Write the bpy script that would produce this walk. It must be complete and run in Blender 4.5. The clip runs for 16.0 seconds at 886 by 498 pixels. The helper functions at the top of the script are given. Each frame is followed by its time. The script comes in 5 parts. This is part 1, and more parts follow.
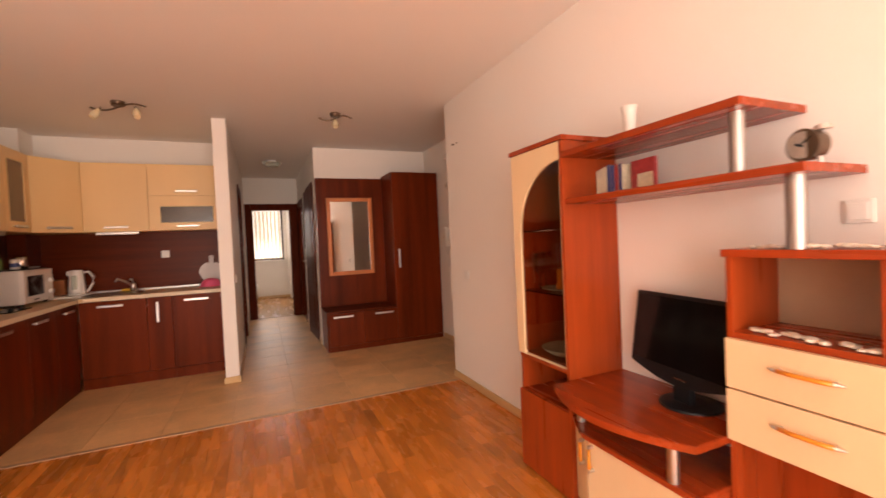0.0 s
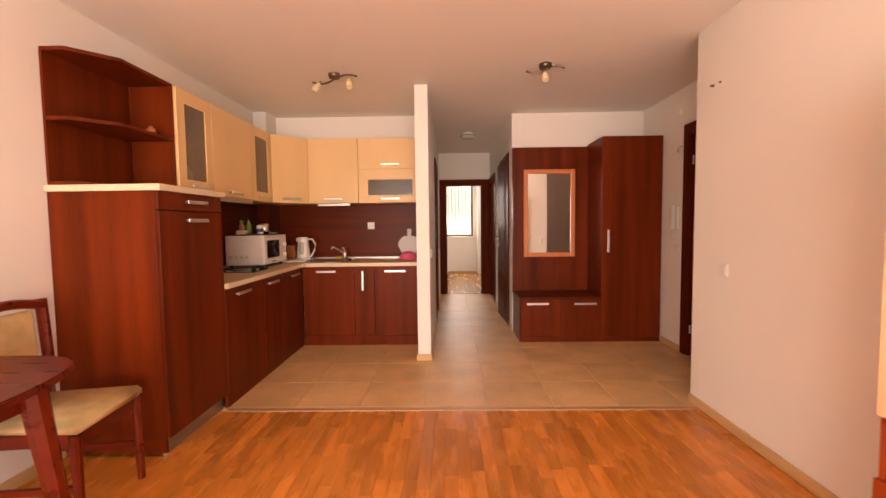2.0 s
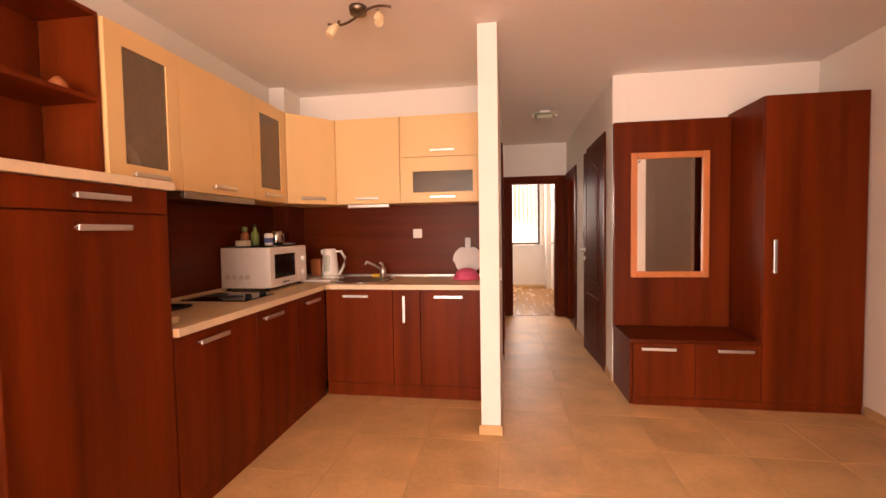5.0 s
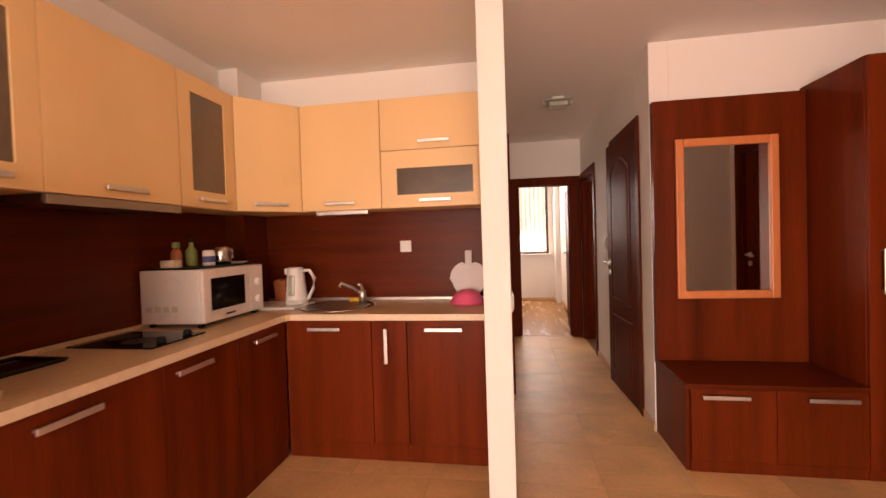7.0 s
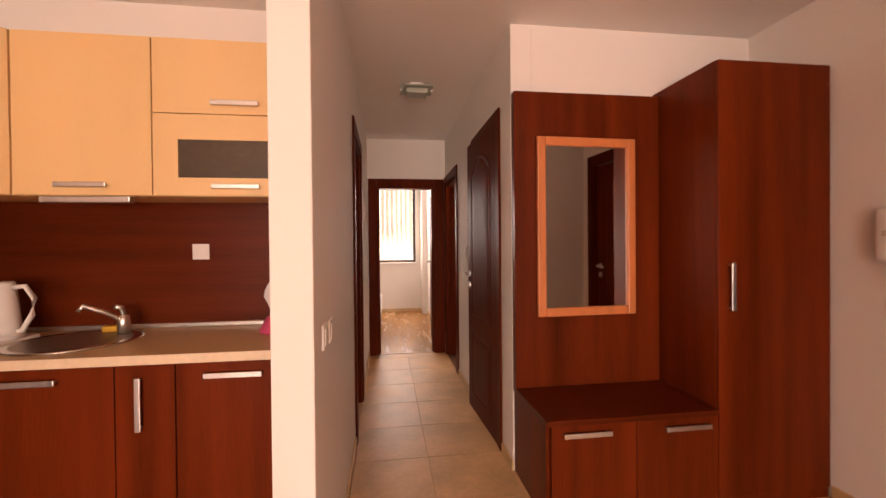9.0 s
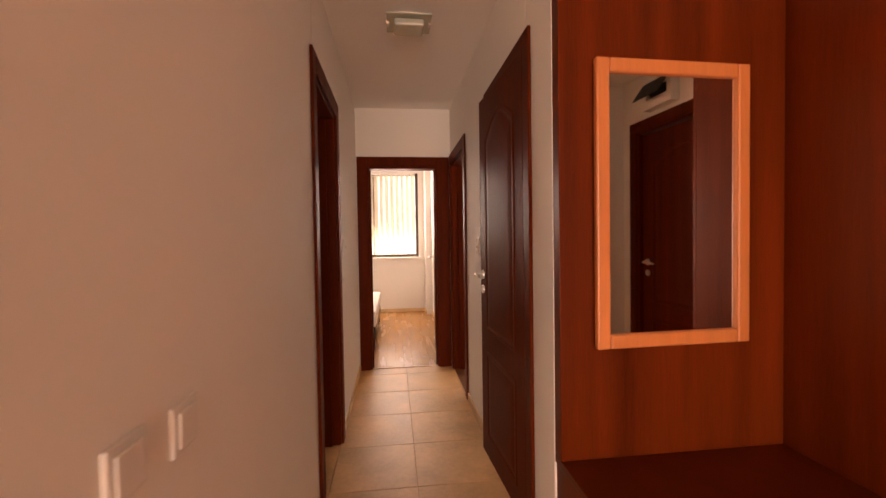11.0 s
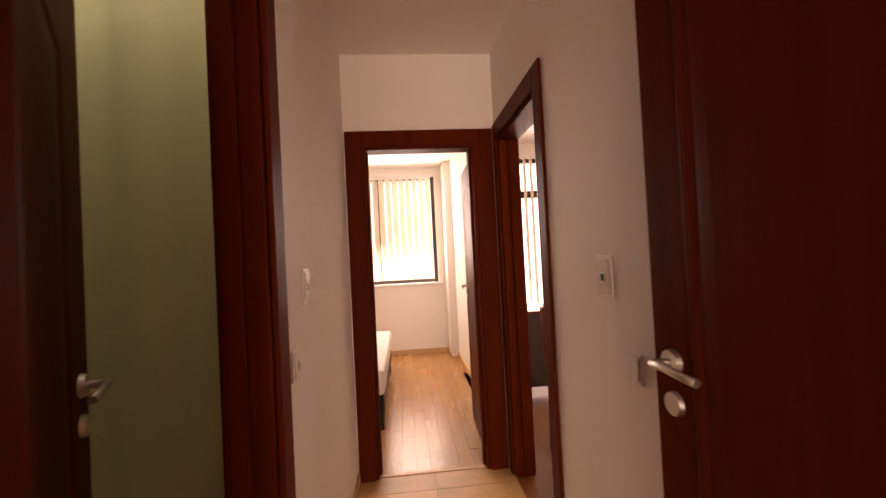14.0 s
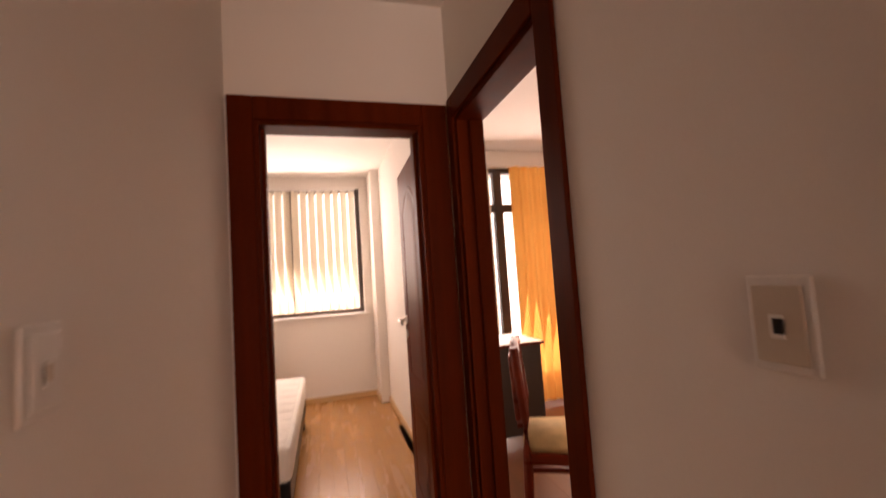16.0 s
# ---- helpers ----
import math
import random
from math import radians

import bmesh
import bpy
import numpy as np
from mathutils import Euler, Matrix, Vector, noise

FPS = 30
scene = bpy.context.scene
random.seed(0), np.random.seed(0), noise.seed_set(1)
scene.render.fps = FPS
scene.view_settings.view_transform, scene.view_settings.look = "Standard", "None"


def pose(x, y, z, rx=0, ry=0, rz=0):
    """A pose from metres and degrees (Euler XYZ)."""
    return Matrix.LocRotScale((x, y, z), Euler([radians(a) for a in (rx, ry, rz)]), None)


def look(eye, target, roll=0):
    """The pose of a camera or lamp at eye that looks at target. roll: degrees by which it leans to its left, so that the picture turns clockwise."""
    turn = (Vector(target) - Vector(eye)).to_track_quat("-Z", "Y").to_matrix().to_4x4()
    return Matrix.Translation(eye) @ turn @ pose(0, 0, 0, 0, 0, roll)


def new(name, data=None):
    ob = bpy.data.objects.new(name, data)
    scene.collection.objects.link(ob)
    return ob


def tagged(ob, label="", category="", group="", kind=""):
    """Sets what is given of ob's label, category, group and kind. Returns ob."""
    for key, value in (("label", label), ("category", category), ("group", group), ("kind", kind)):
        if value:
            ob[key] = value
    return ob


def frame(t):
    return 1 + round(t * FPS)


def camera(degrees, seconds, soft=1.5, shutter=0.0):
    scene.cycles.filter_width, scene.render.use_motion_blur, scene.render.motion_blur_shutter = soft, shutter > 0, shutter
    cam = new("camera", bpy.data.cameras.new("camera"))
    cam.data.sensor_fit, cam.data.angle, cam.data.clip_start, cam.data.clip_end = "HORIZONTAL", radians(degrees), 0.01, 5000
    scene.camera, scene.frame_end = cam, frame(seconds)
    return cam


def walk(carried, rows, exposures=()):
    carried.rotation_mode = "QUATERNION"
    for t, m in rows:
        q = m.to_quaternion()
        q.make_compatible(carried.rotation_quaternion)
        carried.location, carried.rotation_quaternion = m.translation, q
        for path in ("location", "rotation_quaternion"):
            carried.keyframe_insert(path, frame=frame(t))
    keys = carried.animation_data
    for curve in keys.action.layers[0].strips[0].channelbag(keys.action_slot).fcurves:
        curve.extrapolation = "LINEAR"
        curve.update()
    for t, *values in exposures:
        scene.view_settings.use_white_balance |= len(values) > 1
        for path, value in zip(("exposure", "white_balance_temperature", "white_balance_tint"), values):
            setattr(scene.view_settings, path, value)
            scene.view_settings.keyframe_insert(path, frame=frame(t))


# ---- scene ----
cam = camera(93.4, 16.0, shutter=0.5)
PATH = [
    (0, (-0.038, -0.27, 1.283), (0.759, 1.564, 1.236), -2.6),
    (0.5, (-0.047, -0.124, 1.286), (0.528, 1.79, 1.205), -1.0),
    (1, (-0.061, 0.035, 1.275), (0.213, 2.013, 1.172), -0.2),
    (1.5, (-0.065, 0.205, 1.273), (-0.032, 2.203, 1.189), -0.3),
    (2, (-0.102, 0.375, 1.264), (-0.136, 2.371, 1.146), -0.7),
    (2.5, (-0.165, 0.591, 1.294), (-0.187, 2.591, 1.273), -1.7),
    (3, (-0.209, 0.786, 1.273), (-0.398, 2.774, 1.165), -2.7),
    (3.5, (-0.226, 1.035, 1.274), (-0.586, 3.001, 1.196), -1.2),
    (4, (-0.246, 1.248, 1.266), (-0.577, 3.213, 1.097), -0.8),
    (4.2, (-0.257, 1.318, 1.266), (-0.545, 3.29, 1.108), -1.0),
    (6.3, (-0.218, 2.121, 1.289), (-0.548, 4.093, 1.28), -0.8),
    (6.5, (-0.231, 2.183, 1.272), (-0.551, 4.157, 1.229), -0.9),
    (7, (-0.288, 2.358, 1.294), (-0.606, 4.332, 1.251), -1.8),
    (7.5, (-0.275, 2.524, 1.318), (-0.311, 4.523, 1.272), -1.9),
    (8, (-0.217, 2.689, 1.29), (0.005, 4.677, 1.276), -1.1),
    (8.5, (-0.137, 2.865, 1.285), (0.203, 4.835, 1.315), 0.1),
    (8.7, (-0.112, 2.899, 1.281), (0.198, 4.875, 1.267), -0.1),
    (10.8, (0.034, 3.738, 1.285), (0.239, 5.728, 1.254), -1.3),
    (11, (0.056, 3.816, 1.27), (0.29, 5.801, 1.217), -0.9),
    (11.5, (0.074, 4.1, 1.272), (0.312, 6.085, 1.287), -1.8),
    (12, (0.079, 4.353, 1.276), (0.238, 6.346, 1.243), -2.6),
    (12.5, (0.097, 4.638, 1.284), (0.091, 6.637, 1.36), -1.7),
    (13, (0.099, 4.893, 1.268), (0.134, 6.893, 1.265), -1.1),
    (13.5, (0.055, 5.18, 1.3), (0.229, 7.17, 1.4), -3.2),
    (14, (0.037, 5.387, 1.292), (0.224, 7.378, 1.327), -2.9),
    (14.5, (0.057, 5.607, 1.298), (0.216, 7.598, 1.411), -2.6),
    (15, (0.062, 5.775, 1.286), (0.299, 7.761, 1.289), -2.5),
    (15.5, (0.059, 5.966, 1.28), (0.416, 7.932, 1.189), -1.5),
    (16, (0.051, 6.149, 1.3), (0.605, 8.066, 1.43), -3.8),
]
walk(cam, [(t, look(eye, target, roll)) for t, eye, target, roll in PATH], exposures=[(0, 0.0, 7450, 24), (0.5, 0.06, 7450, 24), (1.5, 0.54, 7500, 24), (2.5, 0.52, 7500, 24), (3, 0.48, 7700, 25), (3.5, 0.68, 7900, 27), (4, 0.82, 8150, 30), (6.5, 0.65, 7800, 31), (8.5, 0.54, 7750, 32), (11, 0.66, 8700, 34), (12.5, 0.78, 9500, 36), (14.5, 0.62, 8500, 38), (15, 0.38, 8450, 38), (15.5, 0.24, 8400, 38), (16, 0.24, 8400, 38)])

# ---- world, sun, large lights ----
world = bpy.data.worlds.new("sky")
scene.world = world
world.use_nodes = True
wn = world.node_tree
sky = wn.nodes.new("ShaderNodeTexSky")
sky.sky_type, sky.sun_disc = "NISHITA", False
sky.sun_elevation, sky.sun_rotation = radians(43), radians(187)
wn.nodes["Background"].inputs["Strength"].default_value = 0.10
wn.links.new(sky.outputs[0], wn.nodes["Background"].inputs["Color"])


def area_lamp(name, m, w, h, power, color):
    lamp = bpy.data.lights.new(name, "AREA")
    lamp.shape, lamp.size, lamp.size_y, lamp.energy, lamp.color = "RECTANGLE", w, h, power, color
    ob = new(name, lamp)
    ob.matrix_world = m
    return ob


sun = bpy.data.lights.new("sun", "SUN")
sun.energy, sun.angle, sun.color = 5.0, radians(0.6), (1.0, 0.93, 0.82)
new("sun", sun).matrix_world = look((0, 0, 0), (0.12, 1.0, -0.94))
LIVING_SKY, BED_SKY, DINE_SKY, BATH_FILL = 160, 30, 27, 1.7
# daylight in the balcony opening behind the start of the walk, and in the two window openings
area_lamp("daylight_living", look((-0.35, -2.55, 1.08), (-0.2, 3.0, 1.2)), 3.2, 2.0, LIVING_SKY, (1.0, 0.95, 0.88))
area_lamp("daylight_bedroom", look((-0.25, 11.0, 1.68), (-0.25, 8.0, 1.2)), 1.4, 1.4, BED_SKY, (1.0, 0.97, 0.93))
area_lamp("daylight_dining", look((2.2, 9.77, 1.3), (1.9, 7.0, 0.9)), 1.7, 2.0, DINE_SKY, (1.0, 0.96, 0.9))
# unseen fill lamp, added to brighten the shower curtain from above
area_lamp("bathroom_fill", look((-0.75, 6.35, 2.46), (-0.75, 6.55, 1.9)), 0.25, 0.25, BATH_FILL, (1.0, 0.98, 0.9))


# ---- materials ----
def nodes_of(name):
    m = bpy.data.materials.new(name)
    m.use_nodes = True
    nt = m.node_tree
    return m, nt, nt.nodes, nt.links, nt.nodes["Principled BSDF"]


def shade(name, color, rough=0.5, metal=0.0, var=0.12, scale=(6, 6, 6), fine=60.0, bump=0.05, spread=0.0, coat=0.0, dist=0.002, rvar=0.1, spec=0.5):
    """A paint, plastic, metal or wood: broad variation stretched by scale, fine grain on top, relief, and a spread from piece to piece."""
    m, nt, N, L, b = nodes_of(name)
    tc = N.new("ShaderNodeTexCoord")
    mp = N.new("ShaderNodeMapping")
    mp.inputs["Scale"].default_value = scale
    if spread:
        geo, inf = N.new("ShaderNodeNewGeometry"), N.new("ShaderNodeObjectInfo")
        off = N.new("ShaderNodeMath")
        off.operation = "MULTIPLY"
        off.inputs[1].default_value = 37.0
        both = N.new("ShaderNodeVectorMath")
        L.new(inf.outputs["Random"], off.inputs[0])
        L.new(geo.outputs["Position"], both.inputs[0])
        L.new(off.outputs[0], both.inputs[1])
        L.new(both.outputs[0], mp.inputs["Vector"])
    else:
        L.new(tc.outputs["Object"], mp.inputs["Vector"])
    n1 = N.new("ShaderNodeTexNoise")
    n1.inputs["Scale"].default_value, n1.inputs["Detail"].default_value, n1.inputs["Distortion"].default_value = 1.0, 4.0, 0.15
    L.new(mp.outputs[0], n1.inputs["Vector"])
    n2 = N.new("ShaderNodeTexNoise")
    n2.inputs["Scale"].default_value, n2.inputs["Detail"].default_value = fine / max(scale), 4.0
    L.new(mp.outputs[0], n2.inputs["Vector"])
    mix = N.new("ShaderNodeMath")
    mix.operation = "MULTIPLY_ADD"
    mix.inputs[1].default_value = 0.35
    L.new(n2.outputs["Fac"], mix.inputs[0])
    L.new(n1.outputs["Fac"], mix.inputs[2])
    last = mix.outputs[0]
    if spread:
        info = N.new("ShaderNodeObjectInfo")
        add = N.new("ShaderNodeMath")
        add.operation = "MULTIPLY_ADD"
        add.inputs[1].default_value = spread
        L.new(info.outputs["Random"], add.inputs[0])
        L.new(last, add.inputs[2])
        last = add.outputs[0]
    ramp = N.new("ShaderNodeMapRange")
    mid = 0.675 + spread * 0.5
    ramp.inputs["From Min"].default_value, ramp.inputs["From Max"].default_value = mid - 0.3 - spread * 0.5, mid + 0.3 + spread * 0.5
    ramp.inputs["To Min"].default_value, ramp.inputs["To Max"].default_value = 1 - var, 1 + var
    L.new(last, ramp.inputs["Value"])
    vm = N.new("ShaderNodeVectorMath")
    vm.operation = "SCALE"
    vm.inputs[0].default_value = color
    L.new(ramp.outputs[0], vm.inputs["Scale"])
    L.new(vm.outputs[0], b.inputs["Base Color"])
    rr = N.new("ShaderNodeMapRange")
    rr.inputs["To Min"].default_value, rr.inputs["To Max"].default_value = max(0.02, rough - rvar), min(1, rough + rvar)
    L.new(n1.outputs["Fac"], rr.inputs["Value"])
    L.new(rr.outputs[0], b.inputs["Roughness"])
    b.inputs["Metallic"].default_value = metal
    b.inputs["Specular IOR Level"].default_value = spec
    b.inputs["Coat Weight"].default_value = coat
    b.inputs["Coat Roughness"].default_value = 0.12
    if bump:
        bp = N.new("ShaderNodeBump")
        bp.inputs["Strength"].default_value, bp.inputs["Distance"].default_value = bump, dist
        L.new(n2.outputs["Fac"], bp.inputs["Height"])
        L.new(bp.outputs[0], b.inputs["Normal"])
    return m


def clear_glass(name, color, rough):
    m, nt, N, L, b = nodes_of(name)
    b.inputs["Base Color"].default_value = (*color, 1)
    b.inputs["Roughness"].default_value = rough
    b.inputs["Transmission Weight"].default_value = 1.0
    b.inputs["IOR"].default_value = 1.3
    return m


def cloth(name, color, through_light, scale, var):
    """Thin cloth that lets part of the daylight through."""
    m = shade(name, color, 0.85, 0, var, scale, 400, 0.15)
    nt = m.node_tree
    b, out = nt.nodes["Principled BSDF"], nt.nodes["Material Output"]
    tr = nt.nodes.new("ShaderNodeBsdfTranslucent")
    tr.inputs["Color"].default_value = (*color, 1)
    mx = nt.nodes.new("ShaderNodeMixShader")
    mx.inputs[0].default_value = through_light
    nt.links.new(b.outputs[0], mx.inputs[1])
    nt.links.new(tr.outputs[0], mx.inputs[2])
    nt.links.new(mx.outputs[0], out.inputs["Surface"])
    return m


def glow(name, color, strength):
    m, nt, N, L, b = nodes_of(name)
    b.inputs["Base Color"].default_value = (0, 0, 0, 1)
    b.inputs["Emission Color"].default_value = (*color, 1)
    b.inputs["Emission Strength"].default_value = strength
    return m


WALL = shade("wall_paint", (0.85, 0.81, 0.755), 0.75, 0, 0.03, (0.8, 0.8, 0.8), 180, 0.12)
CEIL = shade("ceiling_paint", (0.88, 0.85, 0.81), 0.8, 0, 0.03, (0.6, 0.6, 0.6), 160, 0.08)
WALNUT = shade("walnut_laminate", (0.135, 0.0205, 0.0042), 0.34, 0, 0.5, (9, 9, 0.45), 200, 0.05, spec=0.1)
WALNUT_X = shade("walnut_laminate_lengthwise", (0.105, 0.0165, 0.0037), 0.32, 0, 0.45, (0.5, 0.5, 12), 200, 0.05, spec=0.12)
CHERRY = shade("cherry_laminate", (0.33, 0.050, 0.010), 0.3, 0, 0.3, (16, 16, 0.8), 200, 0.05, spec=0.35)
CHERRY_Y = shade("cherry_laminate_lengthwise", (0.30, 0.042, 0.009), 0.26, 0, 0.28, (16, 0.8, 16), 200, 0.05, spec=0.4)
DOOR = shade("stained_door_wood", (0.100, 0.0138, 0.0028), 0.42, 0, 0.3, (16, 16, 0.6), 240, 0.04, spec=0.03)
TABLEWOOD = shade("dark_red_table_wood", (0.13, 0.0135, 0.004), 0.3, 0, 0.3, (3, 20, 20), 240, 0.04, spec=0.25)
CREAM = shade("cream_laminate", (0.83, 0.56, 0.27), 0.42, 0, 0.05, (3, 3, 0.6), 160, 0.04)
CREAM2 = shade("pale_cream_laminate", (0.80, 0.60, 0.36), 0.42, 0, 0.05, (3, 3, 0.6), 160, 0.04)
WORKTOP = shade("speckled_worktop", (0.62, 0.43, 0.24), 0.35, 0, 0.16, (70, 70, 70), 300, 0.04)
EDGE = shade("ivory_edge_band", (0.76, 0.61, 0.42), 0.4, 0, 0.08, (40, 40, 40), 200, 0.02)
TILE = shade("beige_floor_tile", (0.68, 0.42, 0.20), 0.42, 0, 0.3, (3.2, 3.2, 3.2), 40, 0.05, spread=0.1, spec=0.35)
GROUT = shade("grey_grout", (0.60, 0.37, 0.19), 0.85, 0, 0.15, (30, 30, 30), 200, 0.15)
PARQUET = shade("oiled_parquet", (0.56, 0.192, 0.032), 0.27, 0, 0.46, (13, 2.8, 8), 80, 0.03, spread=0.45, coat=0.06, spec=0.35)
LAMIN = shade("bedroom_laminate", (0.44, 0.215, 0.07), 0.26, 0, 0.14, (12, 1.2, 8), 120, 0.03, spread=0.35)
DINELAM = shade("dining_laminate", (0.17, 0.060, 0.019), 0.48, 0, 0.2, (14, 1.2, 8), 120, 0.05, spread=0.4, spec=0.3)
SKIRT = shade("pale_wood_skirting", (0.62, 0.40, 0.19), 0.4, 0, 0.16, (1.5, 1.5, 30), 200, 0.05)
CHROME = shade("brushed_chrome", (0.72, 0.70, 0.67), 0.38, 1.0, 0.06, (60, 60, 4), 200, 0.03)
SATIN = shade("satin_steel_post", (0.46, 0.43, 0.40), 0.42, 1.0, 0.08, (60, 60, 3), 200, 0.03)
STEEL = shade("sink_steel", (0.62, 0.60, 0.57), 0.2, 1.0, 0.08, (30, 30, 30), 200, 0.03)
DARKMETAL = shade("bronze_lamp_metal", (0.20, 0.15, 0.11), 0.35, 1.0, 0.1, (20, 20, 20), 100, 0.02)
BLACKGLASS = shade("black_glass", (0.004, 0.004, 0.004), 0.1, 0, 0.1, (10, 10, 10), 60, 0.0, rvar=0.03, spec=0.25)
BLACK = shade("black_plastic", (0.008, 0.008, 0.009), 0.38, 0, 0.15, (20, 20, 20), 200, 0.03, spec=0.25)
WHITE = shade("white_plastic", (0.80, 0.77, 0.72), 0.35, 0, 0.04, (12, 12, 12), 150, 0.02)
WHITE2 = shade("white_enamel", (0.78, 0.72, 0.66), 0.3, 0, 0.04, (6, 6, 6), 100, 0.02)
FROST = shade("frosted_cabinet_glass", (0.165, 0.118, 0.078), 0.25, 0, 0.3, (3, 3, 1.2), 60, 0.02)
DARKPANE = shade("dark_flap_glass", (0.060, 0.042, 0.026), 0.2, 0, 0.5, (3, 3, 6), 60, 0.02)
SMOKE = clear_glass("smoked_cabinet_glass", (0.55, 0.38, 0.30), 0.02)
GLASS = clear_glass("clear_glass", (0.97, 0.98, 0.97), 0.02)
MIRROR = shade("mirror_silver", (0.86, 0.87, 0.85), 0.02, 1.0, 0.0, (1, 1, 1), 10, 0.0, rvar=0.01)
FRAME = shade("orange_mirror_frame", (0.62, 0.20, 0.065), 0.4, 0, 0.15, (20, 20, 1.2), 200, 0.05)
AMBER = shade("amber_handle", (0.72, 0.26, 0.03), 0.3, 0, 0.12, (20, 20, 20), 100, 0.02)
BULB = shade("opal_glass_shade", (0.80, 0.66, 0.42), 0.25, 0, 0.06, (20, 20, 20), 100, 0.0)
UPHOL = shade("beige_upholstery", (0.60, 0.43, 0.21), 0.9, 0, 0.25, (10, 10, 10), 300, 0.3)
MATTRESS = shade("white_quilted_ticking", (0.78, 0.75, 0.70), 0.85, 0, 0.08, (12, 12, 12), 300, 0.3)
PINK = shade("pink_plastic", (0.86, 0.13, 0.26), 0.35, 0, 0.06, (10, 10, 10), 100, 0.02)
BOARD = shade("greyish_white_board", (0.60, 0.55, 0.53), 0.4, 0, 0.06, (10, 10, 10), 100, 0.02)
SHADED_WALL = shade("tan_shaded_wall", (0.40, 0.26, 0.16), 0.7, 0, 0.1, (8, 8, 8), 200, 0.05)
SPONGE = shade("yellow_sponge", (0.70, 0.40, 0.05), 0.95, 0, 0.2, (60, 60, 60), 300, 0.5)
GREEN = shade("green_plastic", (0.18, 0.26, 0.07), 0.4, 0, 0.2, (30, 30, 30), 100, 0.03)
BROWN = shade("knife_block_wood", (0.42, 0.14, 0.045), 0.5, 0, 0.25, (20, 20, 3), 200, 0.05)
SHELL = shade("sea_shells", (0.72, 0.62, 0.50), 0.5, 0, 0.3, (40, 40, 40), 200, 0.15)
BLUE = shade("blue_print", (0.06, 0.08, 0.22), 0.5, 0, 0.4, (40, 40, 40), 200, 0.02)
REDPRINT = shade("red_print", (0.42, 0.05, 0.05), 0.45, 0, 0.4, (40, 40, 40), 200, 0.02)
PAPER = shade("paper", (0.74, 0.64, 0.46), 0.7, 0, 0.2, (60, 60, 60), 200, 0.02)
IVORY = shade("ivory_switch_plastic", (0.60, 0.52, 0.42), 0.4, 0, 0.06, (20, 20, 20), 120, 0.02)
STRIP = shade("dull_brass_strip", (0.50, 0.32, 0.19), 0.5, 0.4, 0.15, (4, 40, 40), 200, 0.05)
GREYALU = shade("brushed_aluminium_plinth", (0.34, 0.30, 0.26), 0.38, 0.8, 0.12, (40, 2, 40), 200, 0.04)
LAMPGLASS = shade("grey_green_lamp_glass", (0.42, 0.44, 0.36), 0.22, 0, 0.1, (12, 12, 12), 80, 0.02)
WALLTILE = shade("green_wall_tile", (0.50, 0.56, 0.40), 0.2, 0, 0.1, (3, 3, 3), 60, 0.03, spread=0.1)
SHOWER = cloth("shower_curtain_cloth", (0.58, 0.60, 0.33), 0.25, (4, 4, 1.5), 0.10)
BLIND = cloth("beige_blind_cloth", (0.80, 0.72, 0.58), 0.3, (60, 60, 2), 0.06)
CURTAIN = cloth("orange_curtain_cloth", (0.88, 0.42, 0.11), 0.5, (30, 30, 1.5), 0.1)
WINFRAME = shade("dark_window_frame", (0.045, 0.028, 0.020), 0.4, 0, 0.15, (20, 20, 2), 150, 0.03)
DAY = glow("bright_sky", (1.0, 0.98, 0.95), 2.4)
PLATEGREEN = shade("glass_dish", (0.45, 0.55, 0.42), 0.12, 0, 0.2, (30, 30, 30), 100, 0.05)


# ---- mesh helpers ----
def box(x0, x1, y0, y1, z0, z1, bevel=0.0, bm=None):
    bm = bm or bmesh.new()
    r = bmesh.ops.create_cube(bm, size=1.0)
    bmesh.ops.scale(bm, vec=(abs(x1 - x0), abs(y1 - y0), abs(z1 - z0)), verts=r["verts"])
    bmesh.ops.translate(bm, vec=((x0 + x1) / 2, (y0 + y1) / 2, (z0 + z1) / 2), verts=r["verts"])
    if bevel:
        edges = list({e for v in r["verts"] for e in v.link_edges})
        bmesh.ops.bevel(bm, geom=edges, offset=bevel, segments=2, affect="EDGES", profile=0.5)
    return bm


def prism(points, z0, z1, bevel=0.0):
    """An upright prism over a plan outline given counter-clockwise."""
    bm = bmesh.new()
    f = bm.faces.new([bm.verts.new((x, y, z0)) for x, y in points])
    r = bmesh.ops.extrude_face_region(bm, geom=[f])
    bmesh.ops.translate(bm, vec=(0, 0, z1 - z0), verts=[v for v in r["geom"] if isinstance(v, bmesh.types.BMVert)])
    bmesh.ops.recalc_face_normals(bm, faces=bm.faces)
    if bevel:
        bmesh.ops.bevel(bm, geom=bm.edges[:], offset=bevel, segments=2, affect="EDGES")
    return bm


def rod(p, q, r0, r1=None, seg=14, bm=None):
    """A round bar from p to q, r0 thick at p and r1 at q."""
    bm = bm or bmesh.new()
    p, q = Vector(p), Vector(q)
    d = q - p
    m = Matrix.Translation((p + q) / 2) @ d.to_track_quat("Z", "Y").to_matrix().to_4x4()
    bmesh.ops.create_cone(bm, cap_ends=True, segments=seg, radius1=r0, radius2=r0 if r1 is None else r1, depth=d.length, matrix=m)
    return bm


